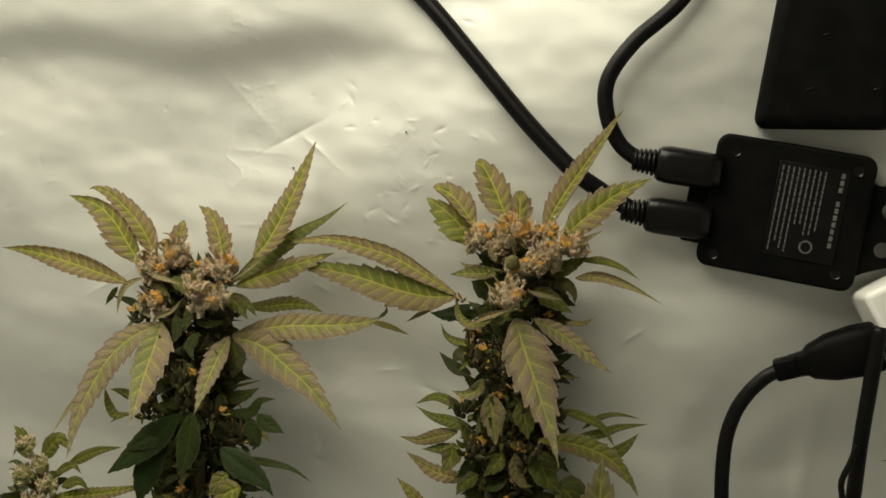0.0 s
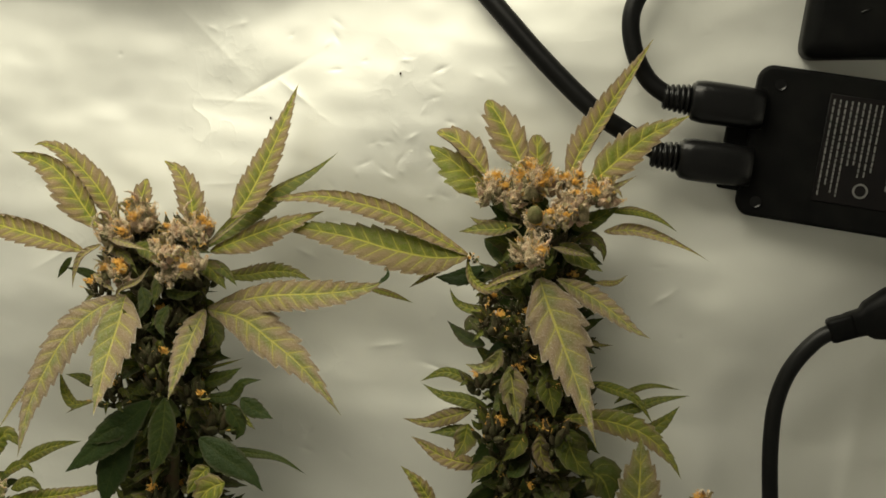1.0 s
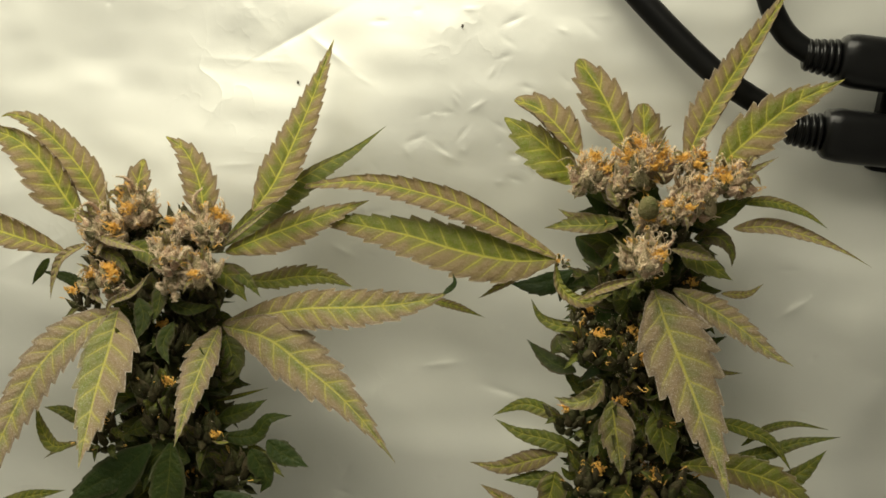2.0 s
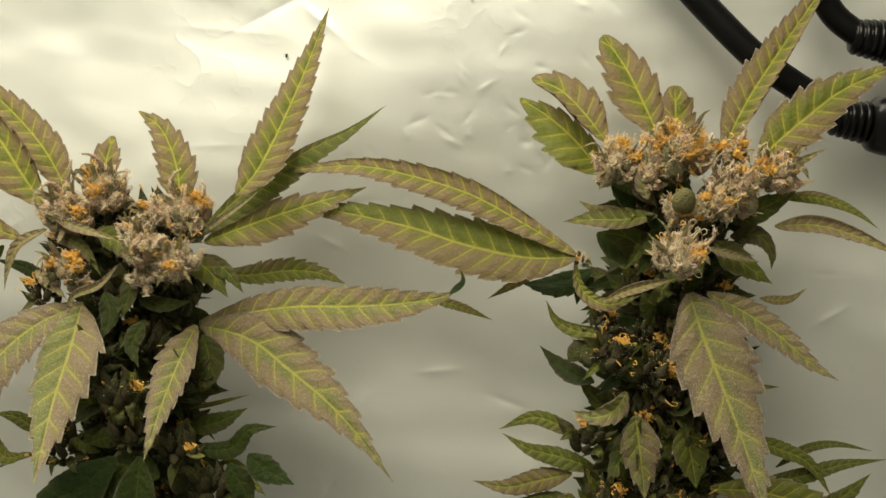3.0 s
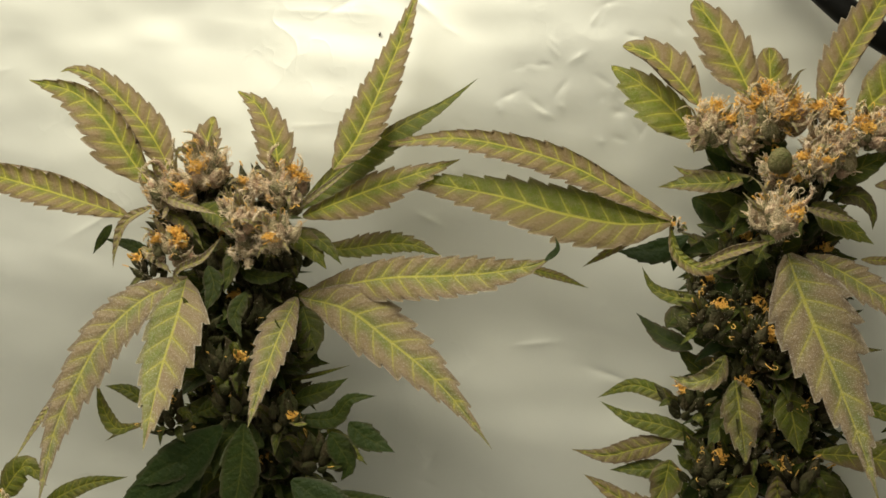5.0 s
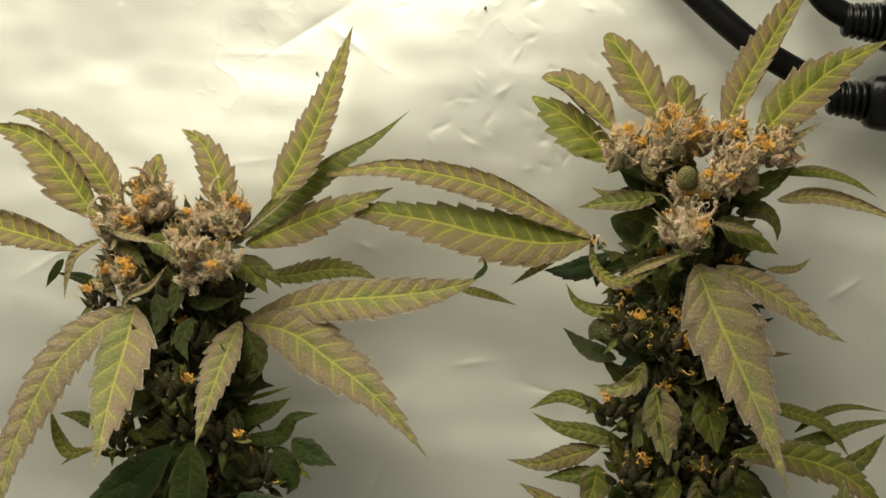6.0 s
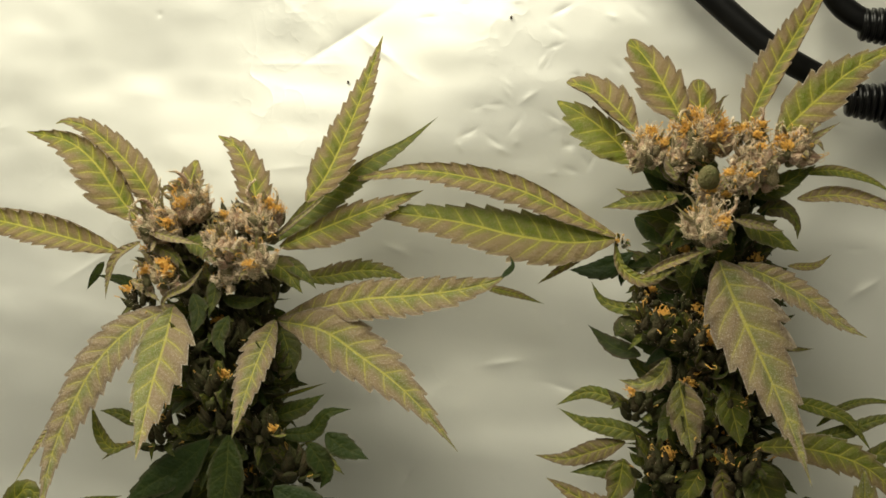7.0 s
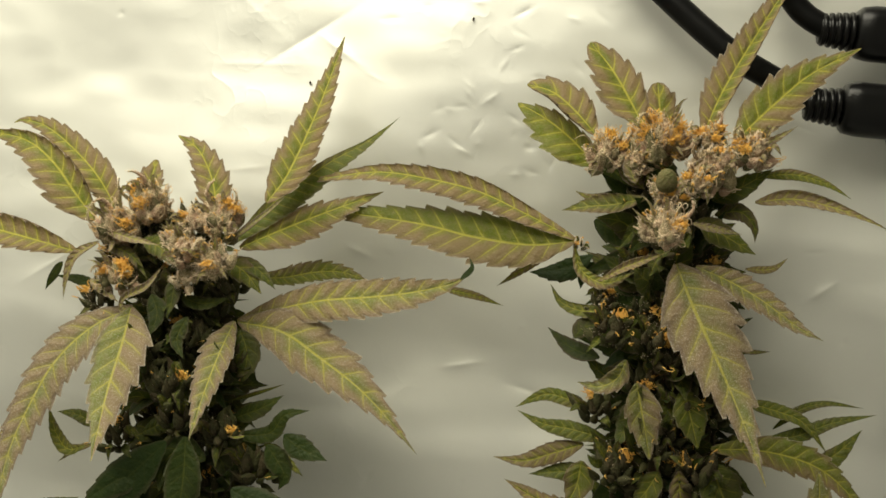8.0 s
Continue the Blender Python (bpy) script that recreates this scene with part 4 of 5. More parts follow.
leaf(right_plant, ((0.1420, -0.0500, 1.2152), (0.1455, -0.0510, 1.2062), (0.1484, -0.0520, 1.1975)), 0.0055, 0.0052, green=0.95, dark=0.4, wide=0.4)
leaf(right_plant, ((0.1388, -0.0480, 1.2135), (0.1390, -0.0490, 1.2067), (0.1414, -0.0500, 1.2001)), 0.0030, 0.0030, green=0.95, dark=0.55)
leaf(right_plant, ((0.1168, -0.0440, 1.1833), (0.1072, -0.0431, 1.1824), (0.0963, -0.0420, 1.1798)), 0.0029, 0.0033, green=0.9, dark=0.6)
leaf(right_plant, ((0.1176, -0.0440, 1.1686), (0.1044, -0.0431, 1.1710), (0.0959, -0.0425, 1.1748), (0.0886, -0.0420, 1.1771)), 0.0025, 0.0029, green=-0.2, dark=0.25)
leaf(right_plant, ((0.1136, -0.0500, 1.1886), (0.1127, -0.0511, 1.1802), (0.1096, -0.0520, 1.1735)), 0.0052, 0.0048, green=0.7, dark=0.35, frost=0.1)
leaf(right_plant, ((0.1374, -0.0500, 1.1885), (0.1342, -0.0510, 1.1819), (0.1300, -0.0520, 1.1761)), 0.0039, 0.0039, green=0.95, dark=0.4)
leaf(right_plant, ((0.1434, -0.0520, 1.1901), (0.1458, -0.0520, 1.1800), (0.1538, -0.0520, 1.1731)), 0.0035, 0.0035, green=-0.1, dark=0.35)
leaf(right_plant, ((0.1529, -0.0500, 1.1934), (0.1586, -0.0500, 1.1818), (0.1676, -0.0500, 1.1750)), 0.0074, 0.0065, green=0.95, dark=0.6)
leaf(right_plant, ((0.1266, -0.0480, 1.1754), (0.1211, -0.0490, 1.1704), (0.1179, -0.0500, 1.1637)), 0.0040, 0.0040, green=0.9, dark=0.5)
leaf(right_plant, ((0.1566, -0.0460, 1.2534), (0.1644, -0.0443, 1.2542), (0.1692, -0.0430, 1.2581)), 0.0013, 0.0015, green=-0.2, dark=0.3)
leaf(right_plant, ((0.1577, -0.0430, 1.2282), (0.1619, -0.0430, 1.2280), (0.1671, -0.0430, 1.2288)), 0.0009, 0.0009, green=0, dark=0.5)
leaf(right_plant, ((0.1412, -0.0500, 1.2673), (0.1497, -0.0481, 1.2629), (0.1594, -0.0460, 1.2580)), 0.0040, 0.0047, green=0.9, dark=0.4, frost=0.1)
leaf(right_plant, ((0.1393, -0.0560, 1.2662), (0.1468, -0.0530, 1.2651), (0.1545, -0.0500, 1.2640)), 0.0016, 0.0016, green=-0.3, frost=0.5, curl_l=0.7)
leaf(right_plant, ((0.1248, -0.0480, 1.2719), (0.1151, -0.0461, 1.2691), (0.1064, -0.0445, 1.2675), (0.0987, -0.0430, 1.2655)), 0.0029, 0.0044, green=0.55, dark=0.3, frost=0.15, curl_r=0.5, wide=0.45)
leaf(right_plant, ((0.1164, -0.0430, 1.2712), (0.1086, -0.0419, 1.2701), (0.1021, -0.0410, 1.2721)), 0.0022, 0.0022, green=0.3, dark=0.3)
leaf(right_plant, ((0.1041, -0.0450, 1.2551), (0.1073, -0.0465, 1.2476), (0.1150, -0.0481, 1.2447), (0.1241, -0.0500, 1.2493)), 0.0022, 0.0024, green=0.6, frost=0.15, curl_l=0.5, wide=0.5)
leaf(right_plant, ((0.1133, -0.0500, 1.2454), (0.1215, -0.0526, 1.2510), (0.1328, -0.0560, 1.2566)), 0.0020, 0.0022, green=-0.4, frost=0.3, curl_l=0.9, curl_r=0.5, wide=0.5)
leaf(right_plant, ((0.1446, -0.0430, 1.2731), (0.1533, -0.0420, 1.2782), (0.1619, -0.0410, 1.2845)), 0.0041, 0.0041, green=0.9, dark=0.6)
leaf(right_plant, ((0.1459, -0.0420, 1.2688), (0.1533, -0.0420, 1.2704), (0.1579, -0.0420, 1.2665), (0.1588, -0.0420, 1.2614)), 0.0030, 0.0030, green=0.2, dark=0.6)
leaf(right_plant, ((0.1340, -0.0560, 1.2775), (0.1416, -0.0532, 1.2841), (0.1509, -0.0500, 1.2903)), 0.0029, 0.0027, green=-0.45, frost=0.6, curl_l=0.9, curl_r=0.6, wide=0.5)
leaf(right_plant, ((0.1455, -0.0480, 1.2869), (0.1567, -0.0470, 1.2908), (0.1674, -0.0460, 1.2978)), 0.0020, 0.0022, green=-0.3, frost=0.4, curl_l=0.6)
leaf(right_plant, ((0.1214, -0.0500, 1.2762), (0.1191, -0.0491, 1.2820), (0.1218, -0.0480, 1.2888)), 0.0025, 0.0025, green=0.1, frost=0.5, dark=0.2)
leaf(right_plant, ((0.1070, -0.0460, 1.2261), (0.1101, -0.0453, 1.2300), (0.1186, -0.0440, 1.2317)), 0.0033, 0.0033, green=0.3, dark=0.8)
# dark green leaves added behind the buds, blackened to imitate the shade between
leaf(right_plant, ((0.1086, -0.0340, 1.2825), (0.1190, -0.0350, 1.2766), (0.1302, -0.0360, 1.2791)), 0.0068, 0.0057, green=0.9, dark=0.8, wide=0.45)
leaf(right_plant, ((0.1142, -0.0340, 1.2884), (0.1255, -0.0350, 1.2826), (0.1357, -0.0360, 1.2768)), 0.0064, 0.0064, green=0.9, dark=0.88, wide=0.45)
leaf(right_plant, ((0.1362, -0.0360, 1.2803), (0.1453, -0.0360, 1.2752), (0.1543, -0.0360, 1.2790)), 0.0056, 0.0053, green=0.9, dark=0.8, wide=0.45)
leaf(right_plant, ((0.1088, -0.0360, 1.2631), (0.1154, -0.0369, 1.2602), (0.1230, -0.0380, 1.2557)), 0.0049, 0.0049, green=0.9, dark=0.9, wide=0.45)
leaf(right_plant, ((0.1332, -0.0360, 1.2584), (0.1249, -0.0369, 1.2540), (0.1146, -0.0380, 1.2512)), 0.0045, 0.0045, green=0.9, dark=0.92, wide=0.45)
leaf(right_plant, ((0.1240, -0.0460, 1.2747), (0.1174, -0.0449, 1.2801), (0.1180, -0.0440, 1.2875)), 0.0024, 0.0024, green=0.5, dark=0.4, frost=0.3)
flower(right_plant, (0.1206, -0.0460, 1.2829), 0.0049, 10, 0.75, 0.4)
flower(right_plant, (0.1394, -0.0540, 1.2780), 0.0052, 10, 0.75, 1.0)
flower(right_plant, (0.1457, -0.0500, 1.2844), 0.0049, 10, 0.75, 0.5)
leaf(right_plant, ((0.1865, -0.0578, 1.1627), (0.1852, -0.0596, 1.1815), (0.1834, -0.0596, 1.1982)), 0.0086, 0.0086, green=0.75, dark=0.00, taper=1.4, frost=0.35)
leaf(right_plant, ((0.1202, -0.0440, 1.1700), (0.1048, -0.0440, 1.1710), (0.0892, -0.0428, 1.1770)), 0.0040, 0.0040, green=0.15, dark=0.00, frost=0.06)
leaf(right_plant, ((0.1031, -0.0416, 1.1473), (0.0947, -0.0416, 1.1569), (0.0855, -0.0404, 1.1631)), 0.0035, 0.0035, green=0.6, dark=0.00, frost=0.06)
leaf(right_plant, ((0.1632, -0.0476, 1.1774), (0.1703, -0.0488, 1.1752), (0.1757, -0.0488, 1.1655)), 0.0091, 0.0091, green=0.85, dark=0.69, frost=0.00)
flower(right_plant, (0.1111, -0.0440, 1.2849), 0.0076, 15, 1, 0.7)
flower(right_plant, (0.1269, -0.0416, 1.2897), 0.0092, 18, 1, 1.6)
flower(right_plant, (0.1320, -0.0644, 1.2641), 0.0080, 14, 1.5, 0.6)
flower(right_plant, (0.1303, -0.0500, 1.2744), 0.0053, 9, 1, 1)
flower(right_plant, (0.1438, -0.0464, 1.2816), 0.0084, 16, 0.8, 0.9)
flower(right_plant, (0.1548, -0.0440, 1.2885), 0.0072, 13, 0.8, 0.9)
flower(right_plant, (0.1420, -0.0404, 1.2919), 0.0057, 9, 0.8, 1.3)
# low frost here picks the near-black colour that stands for inner shade
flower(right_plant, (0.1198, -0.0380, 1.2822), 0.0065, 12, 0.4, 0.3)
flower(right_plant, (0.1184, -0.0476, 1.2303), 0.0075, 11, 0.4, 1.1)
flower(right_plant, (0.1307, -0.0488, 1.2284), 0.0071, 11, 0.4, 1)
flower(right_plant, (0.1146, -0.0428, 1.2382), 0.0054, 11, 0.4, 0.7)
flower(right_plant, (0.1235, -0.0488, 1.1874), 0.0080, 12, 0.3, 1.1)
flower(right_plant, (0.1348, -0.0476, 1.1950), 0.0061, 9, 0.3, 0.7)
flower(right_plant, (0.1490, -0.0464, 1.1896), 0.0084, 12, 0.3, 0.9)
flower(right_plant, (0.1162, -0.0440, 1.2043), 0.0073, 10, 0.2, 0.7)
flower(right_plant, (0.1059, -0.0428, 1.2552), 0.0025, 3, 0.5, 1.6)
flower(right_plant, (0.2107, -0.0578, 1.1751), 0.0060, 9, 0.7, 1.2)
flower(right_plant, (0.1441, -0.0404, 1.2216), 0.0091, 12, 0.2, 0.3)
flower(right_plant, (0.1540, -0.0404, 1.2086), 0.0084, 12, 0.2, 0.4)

# green seed pod among the flowers
pod_v, pod_f = [], []
for ring, (up, wide) in enumerate(((0.0, 0.3), (0.06, 0.66), (0.2, 0.92), (0.42, 1.0), (0.62, 0.95), (0.80, 0.80), (0.93, 0.52), (1.0, 0.2))):
    for k in range(16):
        w = 2 * math.pi * k / 16
        pod_v.append(Vector((0.1309, -0.0575, 1.2745)) + Vector((0.0032 * wide * math.cos(w), 0.0030 * wide * math.sin(w) - 0.0022 * up, 0.0072 * up)))
        if ring:
            q = (ring - 1) * 16
            pod_f.append((q + k, q + (k + 1) % 16, q + 16 + (k + 1) % 16, q + 16 + k))
pod_f.append(tuple(range(112, 128)))
pod = new("seed_pod", mesh_of("seed_pod", pod_v, pod_f, CALYX))
pod.parent, pod.matrix_parent_inverse = right_plant, right_plant.matrix_world.inverted()
pod.color = (0.12, 0.74, 0.22, 1)
tagged(pod, "round green seed pod")

# small young plant at the edge
small_plant = thing("cannabis_plant", (-0.145, -0.070, 0.70), "young cannabis plant with pale yellow-green flowers", "plant", "cannabis plants in the tent")
bpy.context.view_layer.update()
stem(small_plant, ((-0.145, -0.070, 0.70), (-0.146, -0.068, 0.95), (-0.0965, -0.0620, 1.1190), (-0.1005, -0.0620, 1.1420)), 0.004)
cola(small_plant, (-0.0893, -0.0620, 1.0814), (-0.0961, -0.0620, 1.1310), 0.022, 0.014, 46, 14, 37)
leaf(small_plant, ((-0.0914, -0.0660, 1.1420), (-0.0818, -0.0680, 1.1547), (-0.0740, -0.0680, 1.1496)), 0.0050, 0.0050, green=0.9, dark=0.3)
leaf(small_plant, ((-0.0781, -0.0640, 1.1407), (-0.0634, -0.0640, 1.1507), (-0.0484, -0.0640, 1.1564)), 0.0030, 0.0030, green=0.9, dark=0.3)
leaf(small_plant, ((-0.0828, -0.0660, 1.1364), (-0.0726, -0.0680, 1.1429), (-0.0672, -0.0680, 1.1394)), 0.0025, 0.0025, green=0.9, dark=0.3)
leaf(small_plant, ((-0.0821, -0.0700, 1.1245), (-0.0546, -0.0700, 1.1327), (-0.0267, -0.0700, 1.1436)), 0.0037, 0.0037, green=0.65, dark=0)
leaf(small_plant, ((-0.0765, -0.0700, 1.1316), (-0.0664, -0.0720, 1.1372), (-0.0598, -0.0720, 1.1339)), 0.0030, 0.0030, green=0.9, dark=0.4)
leaf(small_plant, ((-0.1018, -0.0620, 1.1388), (-0.1062, -0.0620, 1.1498), (-0.1115, -0.0620, 1.1541)), 0.0050, 0.0050, green=0.9, dark=0.2)
flower(small_plant, (-0.0981, -0.0700, 1.1490), 0.0058, 12, 0.65, 0, 2, 0.8)
flower(small_plant, (-0.0886, -0.0700, 1.1407), 0.0055, 11, 0.62, 0, 2, 0.8)
flower(small_plant, (-0.0961, -0.0720, 1.1338), 0.0060, 12, 0.62, 0, 2, 0.8)
flower(small_plant, (-0.0818, -0.0740, 1.1316), 0.0055, 11, 0.61, 0, 2, 0.8)
flower(small_plant, (-0.0903, -0.0740, 1.1210), 0.0060, 12, 0.61, 0, 2, 0.8)

# the tips of one more plant, most of it past the edge of the view
edge_plant = thing("cannabis_plant", (0.335, -0.050, 0.70), "cannabis plant with thin dark leaf tips beside the power strip", "plant", "cannabis plants in the tent")
bpy.context.view_layer.update()
stem(edge_plant, ((0.335, -0.050, 0.70), (0.336, -0.048, 0.95), (0.334, -0.048, 1.15), (0.330, -0.046, 1.24)), 0.004)
for low, rise, reach in ((1.1960, 0.0010, 0.0330), (1.2160, 0.0030, 0.0320), (1.1800, 0.0040, 0.0250), (1.2300, 0.0100, 0.0200)):
    leaf(edge_plant, ((0.331, -0.047, low + 0.002), (0.317, -0.049, low + 0.004 + rise), (0.331 - reach, -0.050, low + rise)), 0.0016, 0.0018, green=0.8, dark=0.85)

# ---- adapters, plugs, cables ----


def local(o, ax, up):
    """A pose from a corner, the way along it and the way up it, facing the room."""
    o, ax, up = Vector(o), Vector(ax), Vector(up)
    x = (ax - o).normalized()
    y = (up - o)
    y = (y - x * y.dot(x)).normalized()
    z = x.cross(y)
    m = Matrix((x, y, z)).transposed().to_4x4()
    m.translation = o
    return m


ADAPTER = local((0.2073, -0.0120, 1.2858), (0.2789, -0.0120, 1.2835), (0.2075, -0.0120, 1.3483))
ADAPTER_W = (Vector((0.2789, -0.0120, 1.2835)) - Vector((0.2073, -0.0120, 1.2858))).length
ADAPTER_H = (Vector((0.2075, -0.0120, 1.3483)) - Vector((0.2073, -0.0120, 1.2858))).length


def adapter():
    """Flat black adapter: shell, four screw wells, a dark label with rows of small print, and a mounting ear with two round holes."""
    w, h, d = ADAPTER_W, ADAPTER_H, 0.020
    ob = thing("power_adapter", ADAPTER.translation, "flat black plastic power adapter with a printed label", "adapter")
    ob.matrix_world = ADAPTER
    bm = bmesh.new()
    bmesh.ops.create_cube(bm, size=1)
    bmesh.ops.scale(bm, vec=(w, h, d), verts=bm.verts)
    upright = [e for e in bm.edges if abs(e.verts[0].co.z - e.verts[1].co.z) > 0.001]
    bmesh.ops.bevel(bm, geom=upright, offset=0.006, segments=6, profile=0.5, affect="EDGES")
    rim = [e for e in bm.edges if abs(e.verts[0].co.z - e.verts[1].co.z) < 0.001]
    bmesh.ops.bevel(bm, geom=rim, offset=0.0016, segments=3, profile=0.5, affect="EDGES")
    bmesh.ops.translate(bm, vec=(w / 2, h / 2, -d / 2), verts=bm.verts)
    shell = part("shell", bm, BLACK, ob)
    for x, y in ((0.13, 0.88), (0.89, 0.88), (0.11, 0.10), (0.88, 0.12)):
        bm = bmesh.new()
        bmesh.ops.create_cone(bm, cap_ends=True, segments=18, radius1=0.0020, radius2=0.0024, depth=0.0006)
        bmesh.ops.inset_individual(bm, faces=[f for f in bm.faces if f.normal.z > 0.9], thickness=0.0007, depth=-0.0004)
        bmesh.ops.translate(bm, vec=(w * x, h * y, 0.0003), verts=bm.verts)
        part("screw_well", bm, GLOSS, shell)
    lw, lh = 0.44 * w, 0.70 * h
    label = part("label", rounded_box(lw, lh, 0.0006, 0.00025, 1, pose(w * 0.63, h * 0.52, 0.0002)), LABEL, ob, "black label with grey print")
    rnd = random.Random(5)
    x0, y0 = w * 0.63 - lw / 2, h * 0.52 - lh / 2
    for i in range(11):
        ln = lh * (rnd.uniform(0.80, 0.94) if i < 4 else rnd.uniform(0.55, 0.68))
        if i in (8, 9, 10):
            ln = lh * (0.60, 0.0, 0.0)[i - 8]
        if ln == 0:
            continue
        y = y0 + lh * 0.96
        while y > y0 + lh * 0.96 - ln:
            step_y = rnd.uniform(0.0012, 0.0036)
            part("print_bar", rounded_box(0.0007, step_y * 0.82, 0.0002, 0.00008, 1, pose(x0 + lw * (0.06 + 0.075 * i), y - step_y / 2, 0.0006)), PRINT, label)
            y -= step_y
    y = y0 + lh * 0.97
    for k in range(11):
        if k != 3:
            part("print_bar", rounded_box(0.0017, 0.0024, 0.0003, 0.0001, 1, pose(x0 + lw * 0.90, y - 0.0013, 0.0006)), PRINT, label)
        y -= 0.0032
    bm = bmesh.new()
    bmesh.ops.create_circle(bm, segments=28, radius=0.0031)
    ring = bmesh.ops.extrude_edge_only(bm, edges=bm.edges[:])["geom"]
    bmesh.ops.scale(bm, vec=(0.72, 0.72, 1), verts=[v for v in ring if isinstance(v, bmesh.types.BMVert)])
    bmesh.ops.translate(bm, vec=(x0 + lw * 0.58, y0 + lh * 0.15, 0.0007), verts=bm.verts)
    part("round_mark", bm, PRINT, label, "round grey printed mark")
    part("socket_block", rounded_box(0.016, 0.62 * h, 0.016, 0.0015, 2, pose(-0.001, 0.46 * h, -0.010)), BLACK, ob)
    # ear with two round holes
    bm = bmesh.new()
    loops = [[(w - 0.002, h * 0.10), (w + 0.004, h * 0.16), (w + 0.012, h * 0.22), (w + 0.045, h * 0.22), (w + 0.045, h * 0.86), (w + 0.012, h * 0.86), (w + 0.004, h * 0.80), (w - 0.002, h * 0.82)]]
    for cy in (0.345, 0.635):
        loops.append([(w + 0.0095 + 0.0037 * math.cos(a), h * cy + 0.0037 * math.sin(a)) for a in [2 * math.pi * k / 20 for k in range(20)]])
    for lp in loops:
        vs = [bm.verts.new((x, y, -0.006)) for x, y in lp]
        for a, b in zip(vs, vs[1:] + vs[:1]):
            bm.edges.new((a, b))
    bmesh.ops.triangle_fill(bm, use_beauty=True, edges=bm.edges[:])
    top = bmesh.ops.extrude_face_region(bm, geom=bm.faces[:])["geom"]
    bmesh.ops.translate(bm, vec=(0, 0, -0.003), verts=[v for v in top if isinstance(v, bmesh.types.BMVert)])
    bmesh.ops.recalc_face_normals(bm, faces=bm.faces[:])
    part("mounting_ear", bm, BLACK, ob)
    return ob


adapter()


def moulded_plug(tail, head, radius, name, label):
    """A moulded connector from its cable end to its socket end, with a ribbed strain relief."""
    a, b = Vector(tail), Vector(head)
    ob = thing(name, a, label, "plug", "connectors on the adapter")
    bpy.context.view_layer.update()
    d = (b - a).normalized()
    ln = (b - a).length
    side = d.cross(Vector((0, -1, 0))).normalized()
    face = side.cross(d)
    verts, faces = [], []
    rings = [(0.26, 0.55), (0.28, 0.80), (0.31, 0.93), (0.40, 1.0), (0.60, 1.0), (0.85, 0.97), (1.0, 0.92)]
    n = 20
    for s, r in rings:
        for k in range(n):
            w = 2 * math.pi * k / n
            c, q = math.cos(w), math.sin(w)
            c, q = math.copysign(abs(c) ** 0.7, c), math.copysign(abs(q) ** 0.7, q)
            verts.append(a + d * ln * s + radius * r * (c * side + 0.85 * q * face))
    for i in range(len(rings) - 1):
        for k in range(n):
            faces.append((i * n + k, i * n + (k + 1) % n, (i + 1) * n + (k + 1) % n, (i + 1) * n + k))
    faces += [tuple(range(n))[::-1], tuple(range((len(rings) - 1) * n, len(rings) * n))]
    inv = ob.matrix_world.inverted()
    body = new("body", mesh_of("body", verts, faces, GLOSS))
    body.parent, body.matrix_parent_inverse = ob, inv
    for i in range(5):
        s = 0.01 + 0.052 * i
        v, f = tube([a + d * ln * (s + q) for q in (0, 0.008, 0.030, 0.038)], lambda q: radius * (0.60 + 0.03 * i) * (0.9 if q in (0.0, 1.0) else 1.0), 16)
        rib = new("strain_relief_rib", mesh_of("strain_relief_rib", v, f, GLOSS))
        rib.parent, rib.matrix_parent_inverse = ob, inv
    v, f = tube([a + d * ln * 0.0, a + d * ln * 0.30], radius * 0.54, 14)
    core = new("strain_relief", mesh_of("strain_relief", v, f, GLOSS))
    core.parent, core.matrix_parent_inverse = ob, inv
    return ob


moulded_plug((0.1723, -0.0170, 1.3301), (0.2126, -0.0120, 1.3295), 0.0088, "cable_plug", "black moulded plug seated in the adapter, upper one")
moulded_plug((0.1706, -0.0170, 1.3060), (0.2112, -0.0120, 1.3056), 0.0088, "cable_plug", "black moulded plug seated in the adapter, lower one")
hanging(((0.1888, -0.0090, 1.4169), (0.1796, -0.0110, 1.4015), (0.1643, -0.0140, 1.3838), (0.1553, -0.0160, 1.3655), (0.1570, -0.0170, 1.3498), (0.1652, -0.0170, 1.3363), (0.1769, -0.0170, 1.3292)), 0.0038, "power_cable", "thick black cable looping down to the adapter", "cable")
hanging(((0.0399, -0.0090, 1.4068), (0.0632, -0.0110, 1.3899), (0.0934, -0.0140, 1.3637), (0.1195, -0.0160, 1.3407), (0.1430, -0.0170, 1.3224), (0.1564, -0.0170, 1.3149), (0.1737, -0.0170, 1.3073)), 0.0042, "power_cable", "thick black cable running down to the adapter", "cable")

# black transformer above the adapter
TRANS = local((0.2244, -0.0200, 1.3515), (0.2688, -0.0200, 1.3571), (0.2109, -0.0200, 1.4531))


def transformer():
    ob = thing("transformer", TRANS.translation, "bulky black plastic transformer with rounded lower corners", "adapter")
    ob.matrix_world = TRANS
    bm = rounded_box(0.066, 0.120, 0.030, 0.0065, 5, pose(0.030, 0.060, -0.015))
    for v in bm.verts:
        if v.co.y < 0.02:
            v.co.x = 0.030 + (v.co.x - 0.030) * 0.94
        if v.co.x < 0.030:
            v.co.x += 0.17 * v.co.y
    body = part("shell", bm, BLACK, ob)
    for x, y in ((0.030, 0.042), (0.024, 0.018), (0.052, 0.018)):
        part("moulded_mark", rounded_box(0.004, 0.0008, 0.0006, 0.0002, 1, pose(x, y, 0.0001, 0, 0, 20)), GLOSS, body)
    return ob


transformer()

# white power strip with a right-angle plug
STRIP = local((0.2820, -0.0300, 1.2855), (0.3059, -0.0300, 1.2529), (0.2942, -0.0300, 1.3009))


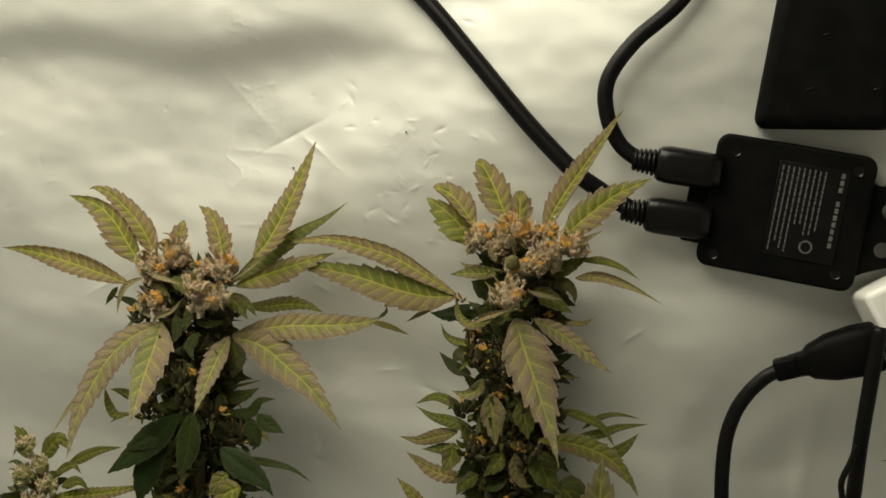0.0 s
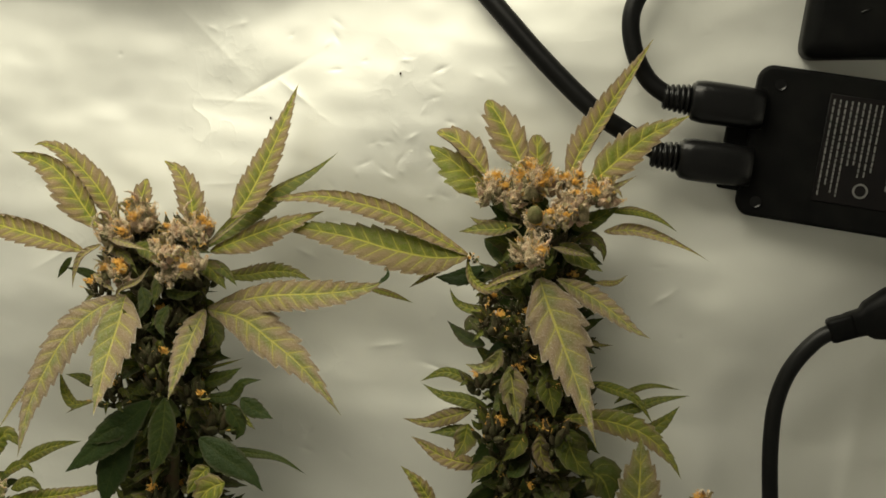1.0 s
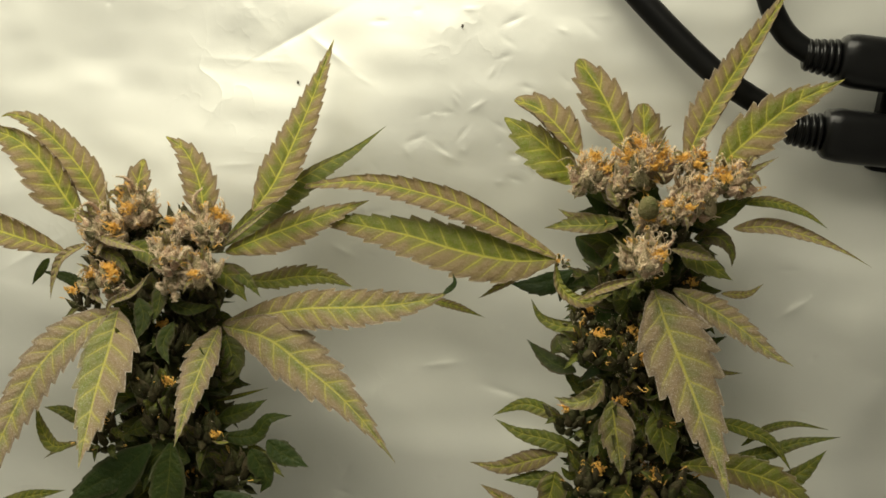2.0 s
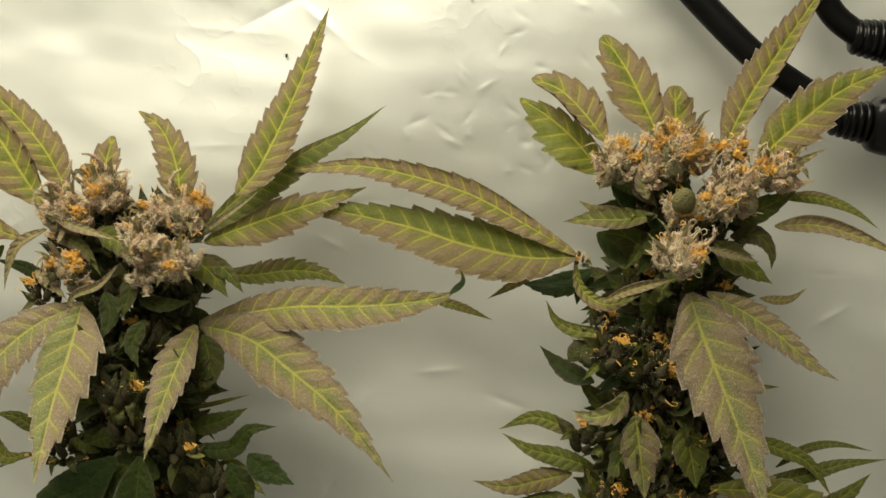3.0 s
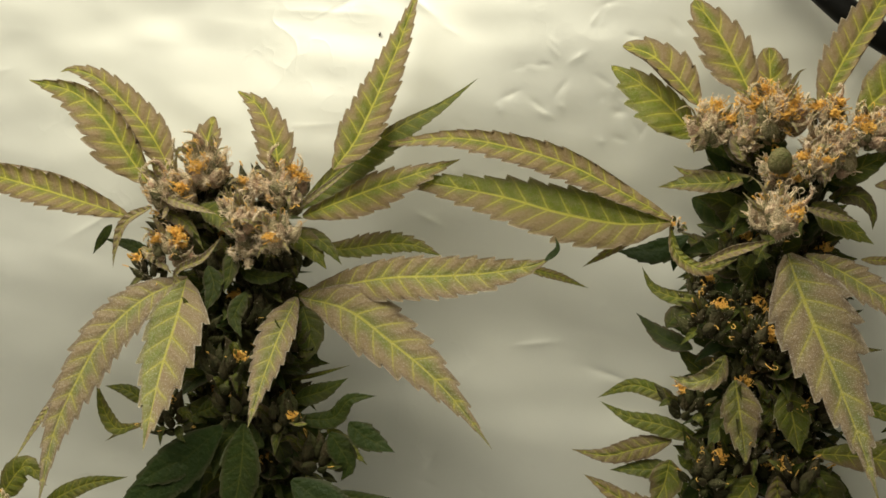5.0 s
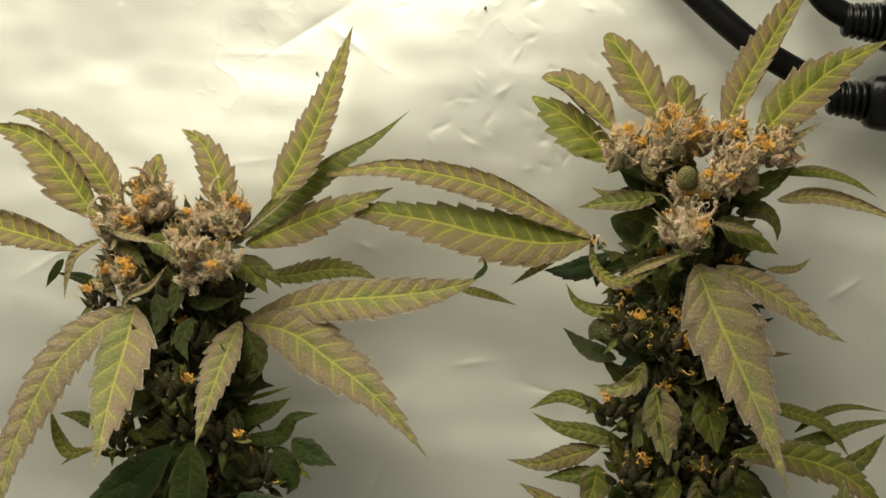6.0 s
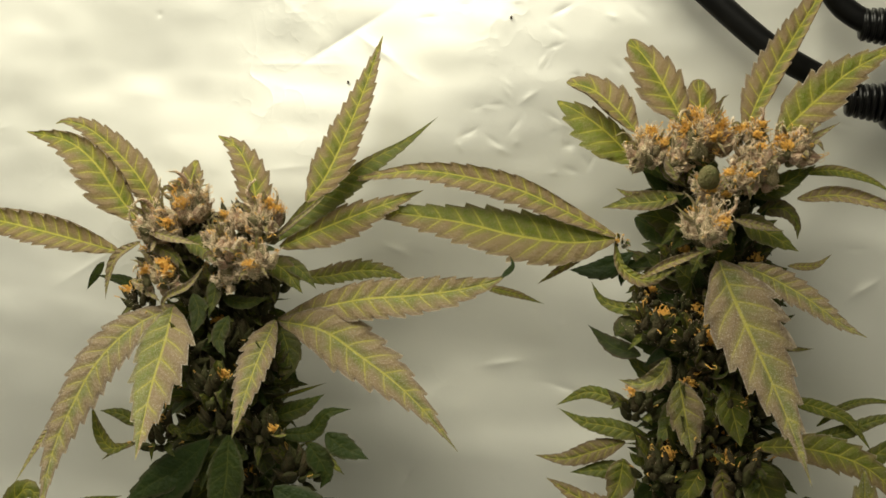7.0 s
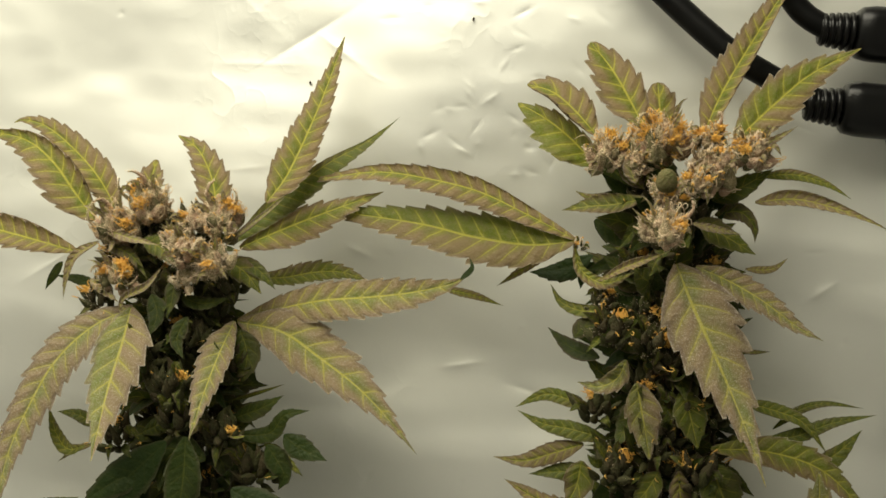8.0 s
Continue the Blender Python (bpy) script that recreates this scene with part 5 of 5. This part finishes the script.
def power_strip():
    ob = thing("power_strip", STRIP.translation, "white plastic power strip on the wall", "power strip")
    ob.matrix_world = STRIP
    bm = rounded_box(0.180, 0.060, 0.030, 0.0030, 3, pose(0.090, 0.030, -0.015))
    for v in bm.verts:
        if v.co.z < -0.02 and v.co.y < 0.01:
            v.co.y -= 0.005
    shell = part("shell", bm, WHITE, ob)
    bm = bmesh.new()
    bmesh.ops.create_cone(bm, cap_ends=True, segments=16, radius1=0.0022, radius2=0.0018, depth=0.0012)
    bmesh.ops.translate(bm, vec=(0.008, 0.010, 0.0003), verts=bm.verts)
    part("rivet", bm, STEEL, shell, "dull metal rivet")
    return ob


power_strip()


def wall_plug():
    a, b = Vector((0.2580, -0.0200, 1.2468)), Vector((0.2946, -0.0200, 1.2637))
    m = local(a, b, (0.2530, -0.0200, 1.2592))
    ob = thing("mains_plug", a, "black moulded mains plug pushed into the power strip", "plug")
    ob.matrix_world = m
    ln = (b - a).length
    bm = bmesh.new()
    prof = ((0.0, 0.0052, 0.005), (0.16, 0.0056, 0.006), (0.22, 0.0078, 0.007), (0.45, 0.0108, 0.008), (0.75, 0.0118, 0.009), (0.96, 0.0112, 0.009), (1.0, 0.0104, 0.008))
    rings = []
    for s, h, d in prof:
        ring = []
        for k in range(20):
            w = 2 * math.pi * k / 20
            c, q = math.cos(w), math.sin(w)
            ring.append(bm.verts.new((s * ln, h * math.copysign(abs(c) ** 0.6, c), d * math.copysign(abs(q) ** 0.6, q) - 0.002)))
        rings.append(ring)
    for r1, r2 in zip(rings, rings[1:]):
        for k in range(20):
            bm.faces.new((r1[k], r1[(k + 1) % 20], r2[(k + 1) % 20], r2[k]))
    bm.faces.new(rings[0])
    bm.faces.new(rings[-1][::-1])
    bmesh.ops.recalc_face_normals(bm, faces=bm.faces[:])
    for f in bm.faces:
        f.smooth = len(f.verts) == 4
    part("body", bm, BLACK, ob)
    part("strain_relief", rounded_box(0.011, 0.0098, 0.0098, 0.0016, 2, pose(-0.002, 0.0, -0.001)), BLACK, ob)
    return ob


wall_plug()
hanging(((0.2673, -0.0200, 1.2512), (0.2580, -0.0200, 1.2468), (0.2477, -0.0200, 1.2401), (0.2389, -0.0200, 1.2265), (0.2352, -0.0200, 1.2114), (0.2355, -0.0200, 1.1951), (0.2381, -0.0200, 1.1750), (0.2429, -0.0200, 1.1483)), 0.0034, "power_cable", "black cable hanging in a bend from the mains plug", "cable")
hanging(((0.2919, -0.0300, 1.2732), (0.2920, -0.0300, 1.2477), (0.2923, -0.0300, 1.2219), (0.2937, -0.0280, 1.1928), (0.2949, -0.0260, 1.1576), (0.2987, -0.0260, 1.0902)), 0.0034, "power_cable", "straight black cable hanging below the power strip", "cable")
hanging(((0.2905, -0.0360, 1.2204), (0.2889, -0.0370, 1.2126), (0.2867, -0.0370, 1.2031), (0.2887, -0.0360, 1.1941), (0.2932, -0.0340, 1.1708), (0.2988, -0.0300, 1.1331)), 0.0014, "thin_wire", "thin black wire beside the cable", "cable")
